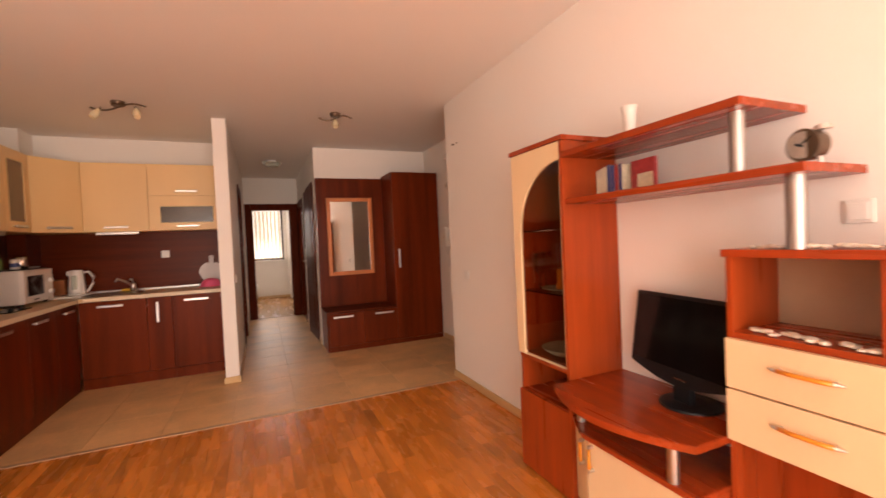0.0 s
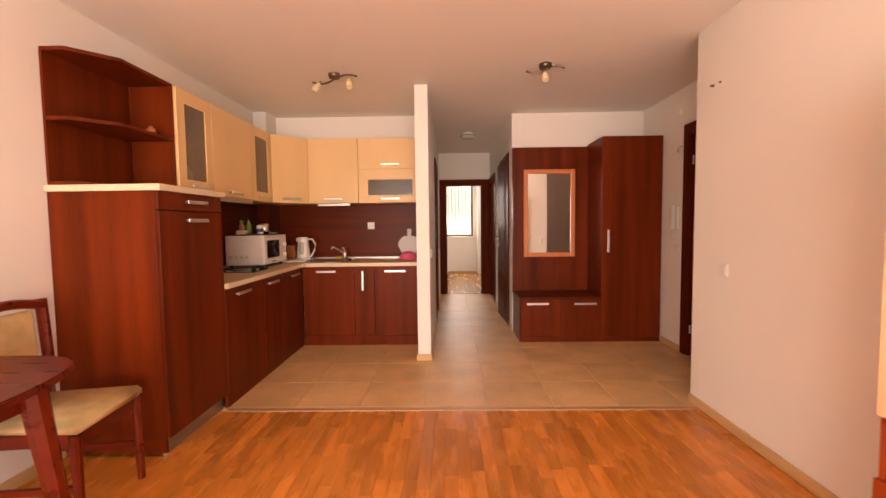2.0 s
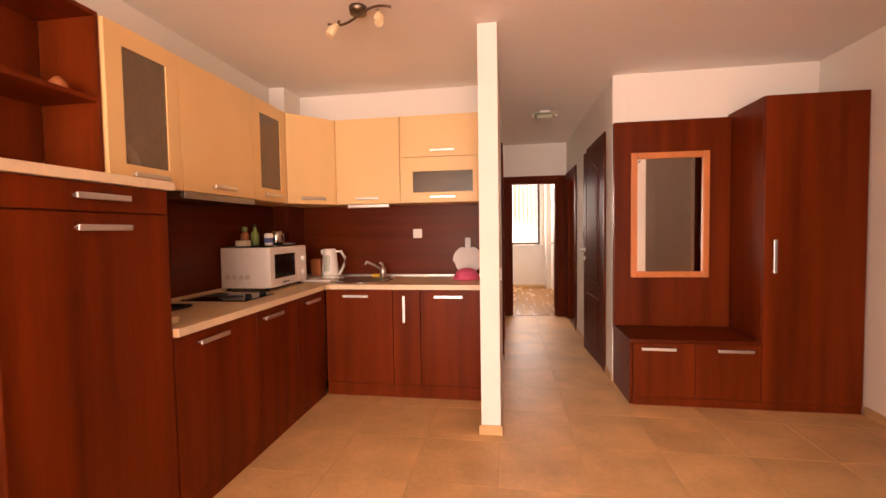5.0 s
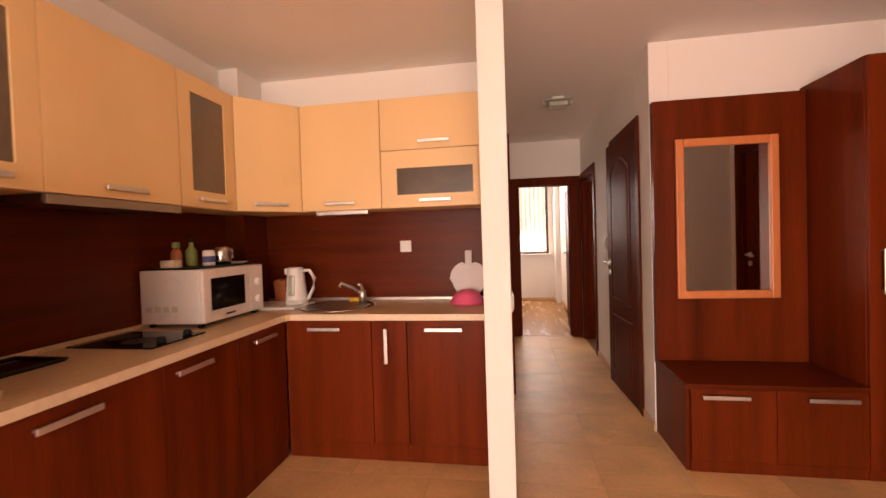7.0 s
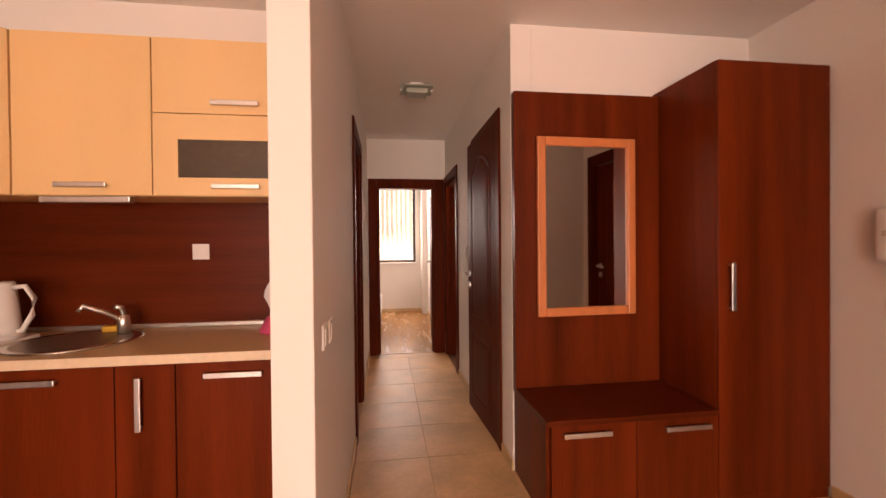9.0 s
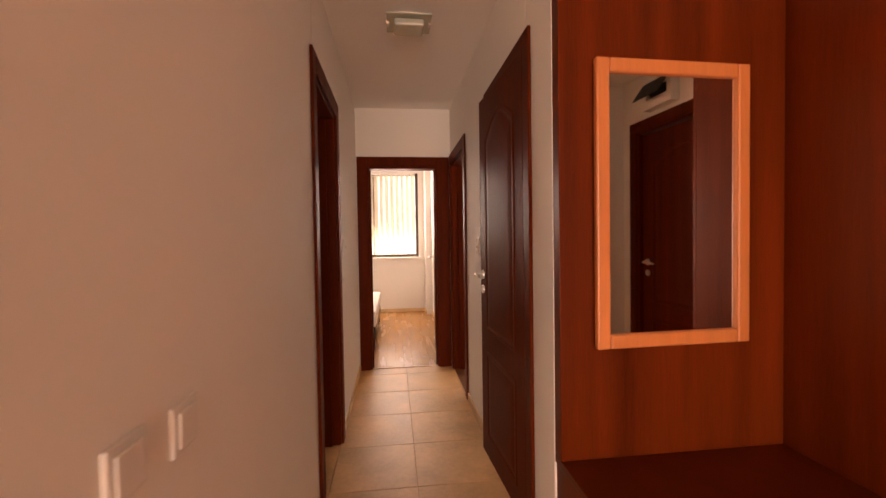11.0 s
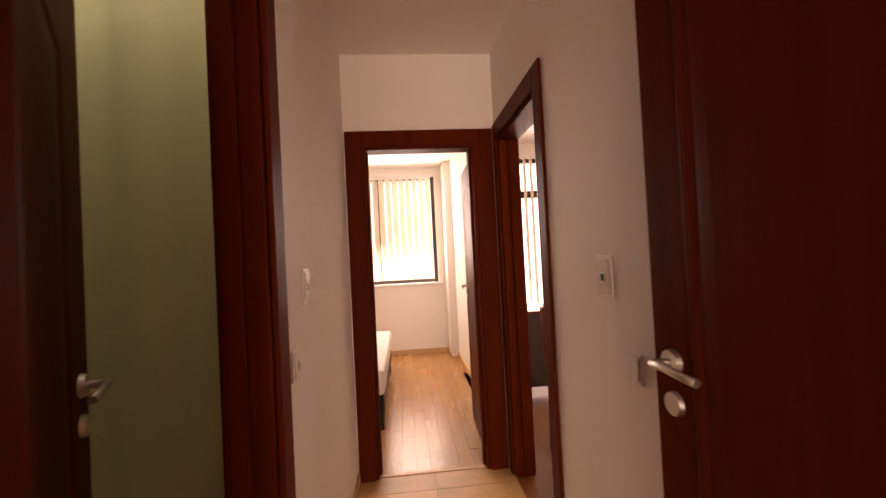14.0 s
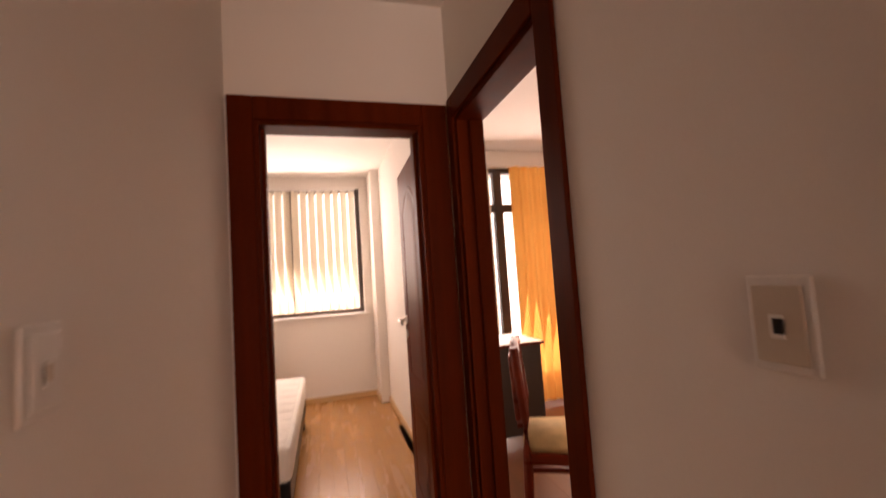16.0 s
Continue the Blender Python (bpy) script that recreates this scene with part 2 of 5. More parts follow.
def lathe(profile, at, seg=24):
    """A turned body from (radius, height) pairs, standing at a point."""
    bm = bmesh.new()
    rings = []
    for r, z in profile:
        rings.append([bm.verts.new((at[0] + r * math.cos(2 * math.pi * i / seg), at[1] + r * math.sin(2 * math.pi * i / seg), at[2] + z)) for i in range(seg)])
    for a, b in zip(rings, rings[1:]):
        for i in range(seg):
            j = (i + 1) % seg
            bm.faces.new((a[i], a[j], b[j], b[i]))
    if profile[0][0] > 1e-5:
        bm.faces.new(rings[0][::-1])
    if profile[-1][0] > 1e-5:
        bm.faces.new(rings[-1])
    return bm


def tube(points, r, seg=10):
    """A bent round bar through the points."""
    bm = bmesh.new()
    pts = [Vector(p) for p in points]
    rings = []
    for i, p in enumerate(pts):
        d = (pts[min(i + 1, len(pts) - 1)] - pts[max(i - 1, 0)]).normalized()
        q = d.to_track_quat("Z", "Y")
        rings.append([bm.verts.new(p + q @ Vector((r * math.cos(2 * math.pi * k / seg), r * math.sin(2 * math.pi * k / seg), 0))) for k in range(seg)])
    for a, b in zip(rings, rings[1:]):
        for k in range(seg):
            bm.faces.new((a[k], a[(k + 1) % seg], b[(k + 1) % seg], b[k]))
    bm.faces.new(rings[0][::-1])
    bm.faces.new(rings[-1])
    bmesh.ops.recalc_face_normals(bm, faces=bm.faces)
    return bm


def turn(bm, at, deg, axis="Z"):
    bmesh.ops.rotate(bm, cent=at, matrix=Matrix.Rotation(radians(deg), 3, axis), verts=bm.verts)
    return bm


def part(name, bm, material, parent=None, label="", smooth=False):
    me = bpy.data.meshes.new(name)
    if smooth:
        for f in bm.faces:
            f.smooth = len(f.verts) == 4
    bm.to_mesh(me)
    bm.free()
    me.materials.append(material)
    ob = new(name, me)
    if parent:
        ob.parent = parent
        ob.matrix_parent_inverse = parent.matrix_basis.inverted()
    if label:
        tagged(ob, label)
    return ob


def thing(name, at, label, category, group=""):
    ob = new(name)
    ob.matrix_basis = Matrix.Translation(at)
    ob.empty_display_size = 0.05
    return tagged(ob, label, category, group)


def setting(name, bm, material, label, category):
    return tagged(part(name, bm, material), label, category, kind="structure")


def bar_handle(p, q, out, parent, material=None):
    """A flat bar handle between two ends on a front whose outward way is out."""
    p, q, o = Vector(p), Vector(q), Vector(out)
    bm = bmesh.new()
    lo = [min(p[i], q[i]) for i in range(3)]
    hi = [max(p[i], q[i]) for i in range(3)]
    for i in range(3):
        if abs(o[i]) > 0.5:
            lo[i], hi[i] = sorted((p[i] + o[i] * 0.018, p[i] + o[i] * 0.028))
        elif hi[i] - lo[i] < 0.01:
            lo[i] -= 0.011
            hi[i] += 0.011
    box(lo[0], hi[0], lo[1], hi[1], lo[2], hi[2], 0.003, bm)
    for e in (p, q):
        c = e + (q - e).normalized() * 0.012 if e == p else e + (p - e).normalized() * 0.012
        rod(c, c + o * 0.02, 0.006, seg=8, bm=bm)
    return part("handle", bm, material or CHROME, parent, "brushed chrome bar handle")


# ---- structure ----
H = 2.52
LX, RX, EX = -2.25, 1.577, 2.12          # long left wall, living room's right wall, entry wall
HL, HR = -0.29, 0.62                     # hall faces
BACK, NICHE, END = 5.28, 5.25, 7.89
REAR = -2.6


def wall(name, bm, label="plain white painted wall"):
    return setting(name, bm, WALL, label, "wall")


wall("wall_left", box(LX - 0.15, LX, REAR, 5.4, 0, H))
wall("wall_living_right", box(RX, RX + 0.12, REAR, 3.28, 0, H, 0.004))
b = box(RX + 0.12, EX + 0.15, 3.16, 3.28, 0, H)
wall("wall_entry_return", b)
b = box(EX, EX + 0.15, 3.28, 3.45, 0, H)
box(EX, EX + 0.15, 4.32, 5.4, 0, H, 0, b)
box(EX, EX + 0.15, 3.45, 4.32, 2.09, H, 0, b)
wall("wall_entry", b)
wall("wall_niche", box(HR + 0.12, EX, NICHE, NICHE + 0.12, 0, H))
wall("wall_kitchen_back", box(LX, HL - 0.12, BACK, BACK + 0.12, 0, H))
b = box(HL - 0.12, HL, 4.2, 5.75, 0, H, 0.004)
box(HL - 0.12, HL, 6.45, END + 0.12, 0, H, 0, b)
box(HL - 0.12, HL, 5.75, 6.45, 2.03, H, 0, b)
wall("wall_hall_left", b, "white painted partition wall with a free end")
b = box(HR, HR + 0.12, NICHE, 5.53, 0, H, 0.003)
box(HR, HR + 0.12, 6.23, 7.075, 0, H, 0, b)
box(HR, HR + 0.12, 7.81, END, 0, H, 0, b)
box(HR, HR + 0.12, 5.53, 6.23, 2.04, H, 0, b)
box(HR, HR + 0.12, 7.075, 7.81, 1.985, H, 0, b)
wall("wall_hall_right", b)
b = box(HL, -0.20, END, END + 0.12, 0, H)
box(0.505, 0.74, END, END + 0.12, 0, H, 0, b)
box(-0.20, 0.505, END, END + 0.12, 1.975, H, 0, b)
wall("wall_hall_end", b)
wall("chimney_duct", box(LX, -2.11, 5.0, BACK, 0, H), "white boxed-in duct in the kitchen corner")
# rear wall with the balcony opening
b = box(LX, -1.95, REAR - 0.15, REAR, 0, H)
box(1.25, RX, REAR - 0.15, REAR, 0, H, 0, b)
box(-1.95, 1.25, REAR - 0.15, REAR, 2.3, H, 0, b)
wall("wall_living_rear", b)
# bathroom
b = box(-1.9, -1.78, 5.4, 7.4, 0, H)
box(-1.9, HL - 0.12, 7.4, 7.52, 0, H, 0, b)
wall("wall_bathroom", b)
# room behind the ajar door
b = box(2.1, 2.22, 5.4, 6.9, 0, H)
box(0.74, 2.22, 6.85, 6.97, 0, H, 0, b)
wall("wall_store", b)
# bedroom
BY = 11.06
b = box(-2.5, -1.0, BY, BY + 0.2, 0, H)
box(0.49, 0.95, BY, BY + 0.2, 0, H, 0, b)
box(-1.0, 0.49, BY, BY + 0.2, 0, 0.95, 0, b)
box(-1.0, 0.49, BY, BY + 0.2, 2.40, H, 0, b)
wall("wall_bedroom_window", b)
wall("wall_bedroom_right", box(0.68, 0.74, END + 0.12, BY, 0, H))
wall("wall_bedroom_pier", box(0.585, 0.68, 10.72, BY, 0, H), "white painted wall pier in the bedroom corner")
b = box(-2.5, -2.38, END + 0.12, BY, 0, H)
box(-2.5, HL - 0.12, END, END + 0.12, 0, H, 0, b)
wall("wall_bedroom_left", b)
# dining room
DY = 9.95
b = box(0.74, 1.05, DY, DY + 0.2, 0, H)
box(3.3, 3.7, DY, DY + 0.2, 0, H, 0, b)
box(1.05, 3.3, DY, DY + 0.2, 2.36, H, 0, b)
wall("wall_dining_window", b)
b = box(3.7, 3.82, 6.97, DY + 0.2, 0, H)
box(2.22, 3.82, 6.85, 6.97, 0, H, 0, b)
wall("wall_dining_right", b)
setting("ceiling", box(-2.6, 3.9, REAR - 0.2, 11.3, H, H + 0.15), CEIL, "white painted flat ceiling", "ceiling")
setting("floor_slab", box(-2.6, 3.9, REAR - 0.2, 11.3, -0.2, -0.012), GROUT, "grey screed and grout under the floor coverings", "floor")
setting("tile_grout", box(LX + 0.4, EX, 3.18, 5.2, -0.0118, -0.0022), GROUT, "sandy grout between the floor tiles", "floor")
setting("hall_tile_grout", box(HL, HR, 5.2005, END + 0.015, -0.0118, -0.0022), GROUT, "sandy grout between the floor tiles", "floor")
setting("threshold_strip", box(LX + 0.6, RX + 0.02, 3.14, 3.175, -0.012, 0.005, 0.002), STRIP, "flat metal strip between parquet and tiles", "trim")
setting("bedroom_threshold_strip", box(-0.169, 0.474, END + 0.02, END + 0.05, -0.012, 0.005, 0.002), STRIP, "flat metal strip in the bedroom doorway", "trim")


def skirting(x0, x1, y0, y1):
    setting("baseboard", box(x0, x1, y0, y1, 0, 0.06, 0.003), SKIRT, "pale wooden skirting board along the wall", "baseboard")


skirting(RX - 0.014, RX, 1.7, 3.28)
skirting(RX - 0.014, RX, REAR, -0.4)
skirting(RX, EX, 3.28, 3.294)
skirting(EX - 0.014, EX, 4.4, 4.76)
skirting(LX, LX + 0.014, REAR, 2.58)
skirting(HL - 0.134, HL + 0.012, 4.186, 4.2)
skirting(HL - 0.134, HL - 0.12, 4.2, 4.7)
skirting(HL, HL + 0.012, 4.2, 5.68)
skirting(HL, HL + 0.012, 6.55, END)
skirting(HR - 0.012, HR, NICHE - 0.012, 5.46)
skirting(HR - 0.012, HR, 6.3, 7.0)
skirting(-1.0, 0.585, BY - 0.014, BY)
skirting(0.571, 0.585, 10.72, BY - 0.014)
skirting(0.666, 0.68, 8.7, 10.72)


# ---- doors ----
def door_casing(name, axis, face, sign, a0, a1, head, deep, near_w, far_w, top_w):
    """Lining and architraves of a doorway. axis: the wall's way; face: its room side; sign: outward from the wall."""
    c = thing(name, ((a0 + a1) / 2, face, 0) if axis == "x" else (face, (a0 + a1) / 2, 0), "dark red-brown stained wooden door casing", "door frame")
    tagged(c, kind="structure")

    def slab(nm, u0, u1, d0, d1, z0, z1):
        lo, hi = sorted((face + sign * d0, face + sign * d1))
        bm = box(u0, u1, lo, hi, z0, z1, 0.004) if axis == "x" else box(lo, hi, u0, u1, z0, z1, 0.004)
        part(nm, bm, DOOR, c)
    slab("architrave", a0 - near_w, a0 + 0.012, 0.002, 0.016, 0, head + top_w)
    slab("architrave", a1 - 0.012, a1 + far_w, 0.002, 0.016, 0, head + top_w)
    slab("architrave", a0 + 0.0125, a1 - 0.0125, 0.002, 0.016, head - 0.012, head + top_w)
    slab("lining", a0 + 0.0005, a0 + 0.03, -deep, 0.0015, 0, head)
    slab("lining", a1 - 0.03, a1 - 0.0005, -deep, 0.0015, 0, head)
    slab("lining", a0 + 0.0305, a1 - 0.0305, -deep, 0.0015, head - 0.03, head)
    slab("stop", a0 + 0.0305, a0 + 0.045, -deep + 0.01, -0.05, 0, head - 0.0305)
    slab("stop", a1 - 0.045, a1 - 0.0305, -deep + 0.01, -0.05, 0, head - 0.0305)
    return c


def arch_panel(w0, w1, z0, z1, rise, depth):
    """A raised panel in the local xz plane, y out, with an arched head and a stepped moulding."""
    bm = bmesh.new()
    n = 16
    outline = [(w0, z0), (w1, z0)]
    for i in range(n + 1):
        s = i / n
        outline.append((w1 + (w0 - w1) * s, z1 - rise + rise * math.sin(math.pi * s)))
    rings = []
    cx, cz = (w0 + w1) / 2, (z0 + z1) / 2
    for shrink, y in ((0, 0), (0.006, depth), (0.02, depth * 0.9), (0.034, -0.001), (0.05, depth * 0.5), (0.075, depth * 1.05)):
        rings.append([bm.verts.new((x + (shrink if x < cx else -shrink) * min(1, abs(x - cx) / (w1 - cx) * 1.2 + 0.02), -y, z + (shrink if z < cz else -shrink))) for x, z in outline])
    m = len(outline)
    for a, b2 in zip(rings, rings[1:]):
        for i in range(m):
            j = (i + 1) % m
            bm.faces.new((a[i], a[j], b2[j], b2[i]))
    bm.faces.new(rings[-1])
    bmesh.ops.recalc_face_normals(bm, faces=bm.faces)
    return bm


def lever(parent, x, z, y, side, way):
    """Round rosette, lever and key rosette on a leaf face at local y, pointing outward by side; way: the lever's way along x."""
    bm = rod((x, y, z), (x, y + side * 0.012, z), 0.026, 0.024, 24)
    rod((x, y + side * 0.012, z), (x, y + side * 0.05, z), 0.009, seg=12, bm=bm)
    part("rosette", bm, CHROME, parent, "chrome rosette")
    pts = [(x + way * 0.002, y + side * 0.05, z), (x + way * 0.03, y + side * 0.052, z + 0.003), (x + way * 0.07, y + side * 0.05, z - 0.002), (x + way * 0.115, y + side * 0.044, z - 0.008)]
    part("lever", tube(pts, 0.0085), CHROME, parent, "curved chrome lever", True)
    part("key_rosette", rod((x, y, z - 0.085), (x, y + side * 0.01, z - 0.085), 0.025, 0.023, 24), CHROME, parent, "chrome key rosette")


def door_leaf(name, m, width, height, label, both=True, panels=True):
    """A stained leaf with moulded panels; local x from the hinge to the lock, -y its visible face."""
    d = thing(name, (0, 0, 0), label, "door")
    part("leaf", box(0, width, 0, 0.04, 0.008, height, 0.003), DOOR, d)
    if panels:
        for z0, z1, rise in ((0.12, 0.62, 0.0), (0.74, height - 0.13, 0.1)):
            part("panel", arch_panel(0.11, width - 0.11, z0, z1, rise, 0.0034), DOOR, d)
            bm = arch_panel(0.11, width - 0.11, z0, z1, rise, 0.0034)
            bmesh.ops.rotate(bm, cent=(width / 2, 0.02, 0), matrix=Matrix.Rotation(math.pi, 3, "Z"), verts=bm.verts)
            part("panel", bm, DOOR, d)
    lever(d, width - 0.06, 1.055, 0.0, -1, -1)
    if both:
        lever(d, width - 0.06, 1.055, 0.04, 1, -1)
    for z in (0.25, height - 0.22):
        part("hinge", rod((-0.006, -0.006, z - 0.04), (-0.006, -0.006, z + 0.04), 0.007), CHROME, d, "steel hinge")
    d.matrix_basis = m
    return d


door_casing("door_frame_bathroom", "y", HL, 1, 5.75, 6.45, 2.03, 0.12, 0.07, 0.075, 0.08)
door_casing("door_frame_store", "y", HR, -1, 5.53, 6.23, 2.04, 0.12, 0.07, 0.06, 0.08)
door_casing("door_frame_dining", "y", HR, -1, 7.075, 7.81, 1.985, 0.12, 0.075, 0.055, 0.085)
door_casing("door_frame_bedroom", "x", END, -1, -0.20, 0.505, 1.975, 0.12, 0.082, 0.1, 0.082)
door_casing("door_frame_entry", "y", EX, -1, 3.45, 4.32, 2.09, 0.1, 0.07, 0.07, 0.075)
door_leaf("store_door", pose(0.645, 5.545, 0, 0, 0, 93), 0.71, 2.06, "dark red-brown panelled wooden door standing slightly ajar", True)
door_leaf("bedroom_door", pose(0.535, 8.03, 0, 0, 0, 88.0), 0.66, 1.93, "dark red-brown panelled wooden door opened into the bedroom", True)
door_leaf("bathroom_door", pose(-0.425, 5.79, 0, 0, 0, 113), 0.67, 2.0, "dark red-brown wooden door opened into the bathroom", True)
door_leaf("entry_door", pose(EX + 0.03, 4.285, 0, 0, 0, -90), 0.80, 2.05, "dark brown panelled entrance door, closed", False)

# ---- kitchen ----
def front(name, bm, material, parent, label=""):
    return part(name, bm, material, parent, label)


G = 0.0025
# tall fridge unit
u = thing("fridge_cabinet", (-1.95, 2.9, 0), "tall walnut laminate cabinet housing the fridge, closed", "cabinet")
part("body", box(LX, -1.672, 2.58, 3.195, 0.10, 1.462, 0.002), WALNUT, u)
part("side_foot", box(LX, -1.675, 2.58, 2.598, 0.022, 0.0995), WALNUT, u)
part("plinth", box(-1.715, -1.697, 2.6, 3.195, 0.0, 0.0995), GREYALU, u, "recessed brushed aluminium plinth")
part("plinth_foot", rod((-1.69, 2.592, 0), (-1.69, 2.592, 0.0215), 0.012, seg=12), CHROME, u, "small chrome levelling foot")
d = part("drawer_front", box(-1.67, -1.652, 2.582, 3.193, 1.362, 1.460, 0.002), WALNUT, u)
bar_handle((-1.652, 2.80, 1.412), (-1.652, 3.0, 1.412), (1, 0, 0), d)
d = part("door", box(-1.67, -1.652, 2.582, 3.193, 0.105, 1.356, 0.002), WALNUT, u)
bar_handle((-1.652, 2.80, 1.305), (-1.652, 3.0, 1.305), (1, 0, 0), d)
tagged(part("cabinet_top", box(LX, -1.63, 2.565, 3.215, 1.4625, 1.498, 0.003), EDGE), "ivory speckled worktop slab on the tall cabinet", "worktop")


def base_unit_left(y0, y1, hy, label):
    c = thing("base_cabinet", (-1.95, (y0 + y1) / 2, 0), label, "cabinet", "kitchen base cabinets")
    part("body", box(LX, -1.672, y0 + 0.0005, y1 - 0.0005, 0.10, 0.8365), WALNUT, c)
    part("plinth", box(-1.685, -1.663, y0 + 0.0005, y1 - 0.0005, 0, 0.0995), WALNUT, c)
    dd = part("door", box(-1.67, -1.652, y0 + G, y1 - G, 0.105, 0.832, 0.002), WALNUT, c)
    bar_handle((-1.652, hy - 0.1, 0.782), (-1.652, hy + 0.1, 0.782), (1, 0, 0), dd)
    return c


base_unit_left(3.2, 3.795, 3.43, "walnut laminate base cabinet with a chrome bar handle")
base_unit_left(3.795, 4.253, 3.95, "walnut laminate base cabinet with a chrome bar handle")
base_unit_left(4.253, 4.698, 4.47, "walnut laminate base cabinet with a chrome bar handle")


def base_unit_back(x0, x1, h0, h1, z0=0.105, body_top=0.8365):
    c = thing("base_cabinet", ((x0 + x1) / 2, 4.95, 0), "walnut laminate base cabinet under the sink run", "cabinet", "kitchen base cabinets")
    part("body", box(x0 + 0.0005, x1 - 0.0005, 4.722, BACK, 0.10, body_top), WALNUT, c)
    part("plinth", box(x0 + 0.0005, x1 - 0.0005, 4.711, 4.73, 0, 0.0995), WALNUT, c)
    dd = part("door", box(x0 + G, x1 - G, 4.70, 4.718, z0, 0.832, 0.002), WALNUT, c)
    bar_handle(h0, h1, (0, -1, 0), dd)
    return c


base_unit_back(-1.648, -1.109, (-1.5, 4.70, 0.785), (-1.295, 4.70, 0.785), body_top=0.68)
base_unit_back(-1.109, -0.894, (-1.017, 4.70, 0.585), (-1.017, 4.70, 0.79))
base_unit_back(-0.894, -0.425, (-0.785, 4.70, 0.785), (-0.568, 4.70, 0.785))

def slab_with_hole(outline, cx, cy, r, z0, z1):
    """A worktop slab over a plan outline with a round cutout."""
    bm = bmesh.new()
    edges = []
    ring = [(cx + r * math.cos(2 * math.pi * k / 40), cy + r * math.sin(2 * math.pi * k / 40)) for k in range(40)]
    for loop in (outline, ring):
        vs = [bm.verts.new((x, y, z0)) for x, y in loop]
        edges += [bm.edges.new((vs[k], vs[(k + 1) % len(vs)])) for k in range(len(vs))]
    bmesh.ops.triangle_fill(bm, use_beauty=True, edges=edges)
    r2 = bmesh.ops.extrude_face_region(bm, geom=bm.faces[:])
    bmesh.ops.translate(bm, vec=(0, 0, z1 - z0), verts=[v for v in r2["geom"] if isinstance(v, bmesh.types.BMVert)])
    bmesh.ops.recalc_face_normals(bm, faces=bm.faces)
    return bm


tagged(part("worktop", slab_with_hole([(LX, 3.2), (-1.63, 3.2), (-1.63, 4.655), (-1.605, 4.68), (-0.412, 4.68), (-0.412, BACK), (-2.11, BACK), (-2.11, 5.0), (LX, 5.0)], -1.43, 4.985, 0.215, 0.838, 0.875), WORKTOP), "ivory speckled L-shaped kitchen worktop", "worktop")
worktop = bpy.data.objects["worktop"]
part("edge_band", box(-1.63, -1.6275, 3.2, 4.655, 0.839, 0.8745), EDGE, worktop, "pale ivory edge band")
part("edge_band", box(-1.605, -0.412, 4.6775, 4.68, 0.839, 0.8745), EDGE, worktop, "pale ivory edge band")
setting("backsplash_left", box(LX, LX + 0.012, 3.2, 5.0, 0.86, 1.51), WALNUT_X, "dark walnut laminate splashback panel", "backsplash")
b = box(-2.11, -0.412, BACK - 0.012, BACK, 0.86, 1.51)
setting("backsplash_back", b, WALNUT_X, "dark walnut laminate splashback panel", "backsplash")
setting("backsplash_corner", box(-2.11, -2.098, 4.99, BACK - 0.012, 0.86, 1.51), WALNUT_X, "dark walnut laminate splashback panel", "backsplash")
setting("backsplash_duct", box(LX + 0.0125, -2.1105, 4.988, 4.9995, 0.86, 1.51), WALNUT_X, "dark walnut laminate splashback panel", "backsplash")
setting("worktop_edge_trim", box(-2.098, -0.412, BACK - 0.03, BACK - 0.0125, 0.875, 0.897, 0.004), CHROME, "aluminium sealing strip behind the worktop", "trim")
setting("worktop_edge_trim_left", box(LX + 0.0125, LX + 0.03, 3.2, 5.0, 0.875, 0.897, 0.004), WORKTOP, "ivory sealing strip behind the worktop", "trim")


# wall cabinets
def glazed(bm_frame, pane, parent, label):
    dd = part("door", bm_frame, CREAM, parent)
    part("pane", pane, FROST, dd, label)
    return dd


def frame_bm(axis, face0, face1, u0, u1, z0, z1, a0, a1, c0, c1):
    """A door frame round the opening a0..a1, c0..c1; axis is the wall's way."""
    bm = bmesh.new()
    rings = []
    for f in (face0, face1):
        for p0, p1, q0, q1 in ((u0, u1, z0, z1), (a0, a1, c0, c1)):
            corners = ((p0, q0), (p1, q0), (p1, q1), (p0, q1))
            rings.append([bm.verts.new((f, u, z) if axis == "y" else (u, f, z)) for u, z in corners])
    for a, b2 in ((0, 1), (2, 3), (0, 2), (1, 3)):
        for k in range(4):
            bm.faces.new((rings[a][k], rings[a][(k + 1) % 4], rings[b2][(k + 1) % 4], rings[b2][k]))
    bmesh.ops.recalc_face_normals(bm, faces=bm.faces)
    return bm


UZ0, UZ1 = 1.51, 2.212


def wall_unit_left(y0, y1, glass, label):
    c = thing("wall_cabinet", (-2.1, (y0 + y1) / 2, UZ0), label, "cabinet", "kitchen wall cabinets")
    part("body", box(LX, -1.95, y0 + 0.0005, y1 - 0.0005, UZ0, UZ1), CREAM, c)
    if glass:
        dd = glazed(frame_bm("y", -1.948, -1.93, y0 + G, y1 - G, UZ0 + 0.002, UZ1 - 0.002, y0 + 0.085, y1 - 0.085, UZ0 + 0.09, UZ1 - 0.09),
                    box(-1.943, -1.937, y0 + 0.08, y1 - 0.08, UZ0 + 0.08, UZ1 - 0.08), c, "frosted dark glass pane")
    else:
        dd = part("door", box(-1.948, -1.93, y0 + G, y1 - G, UZ0 + 0.002, UZ1 - 0.002, 0.002), CREAM, c)
    ym = (y0 + y1) / 2
    bar_handle((-1.93, ym - 0.1, UZ0 + 0.045), (-1.93, ym + 0.1, UZ0 + 0.045), (1, 0, 0), dd)
    return c


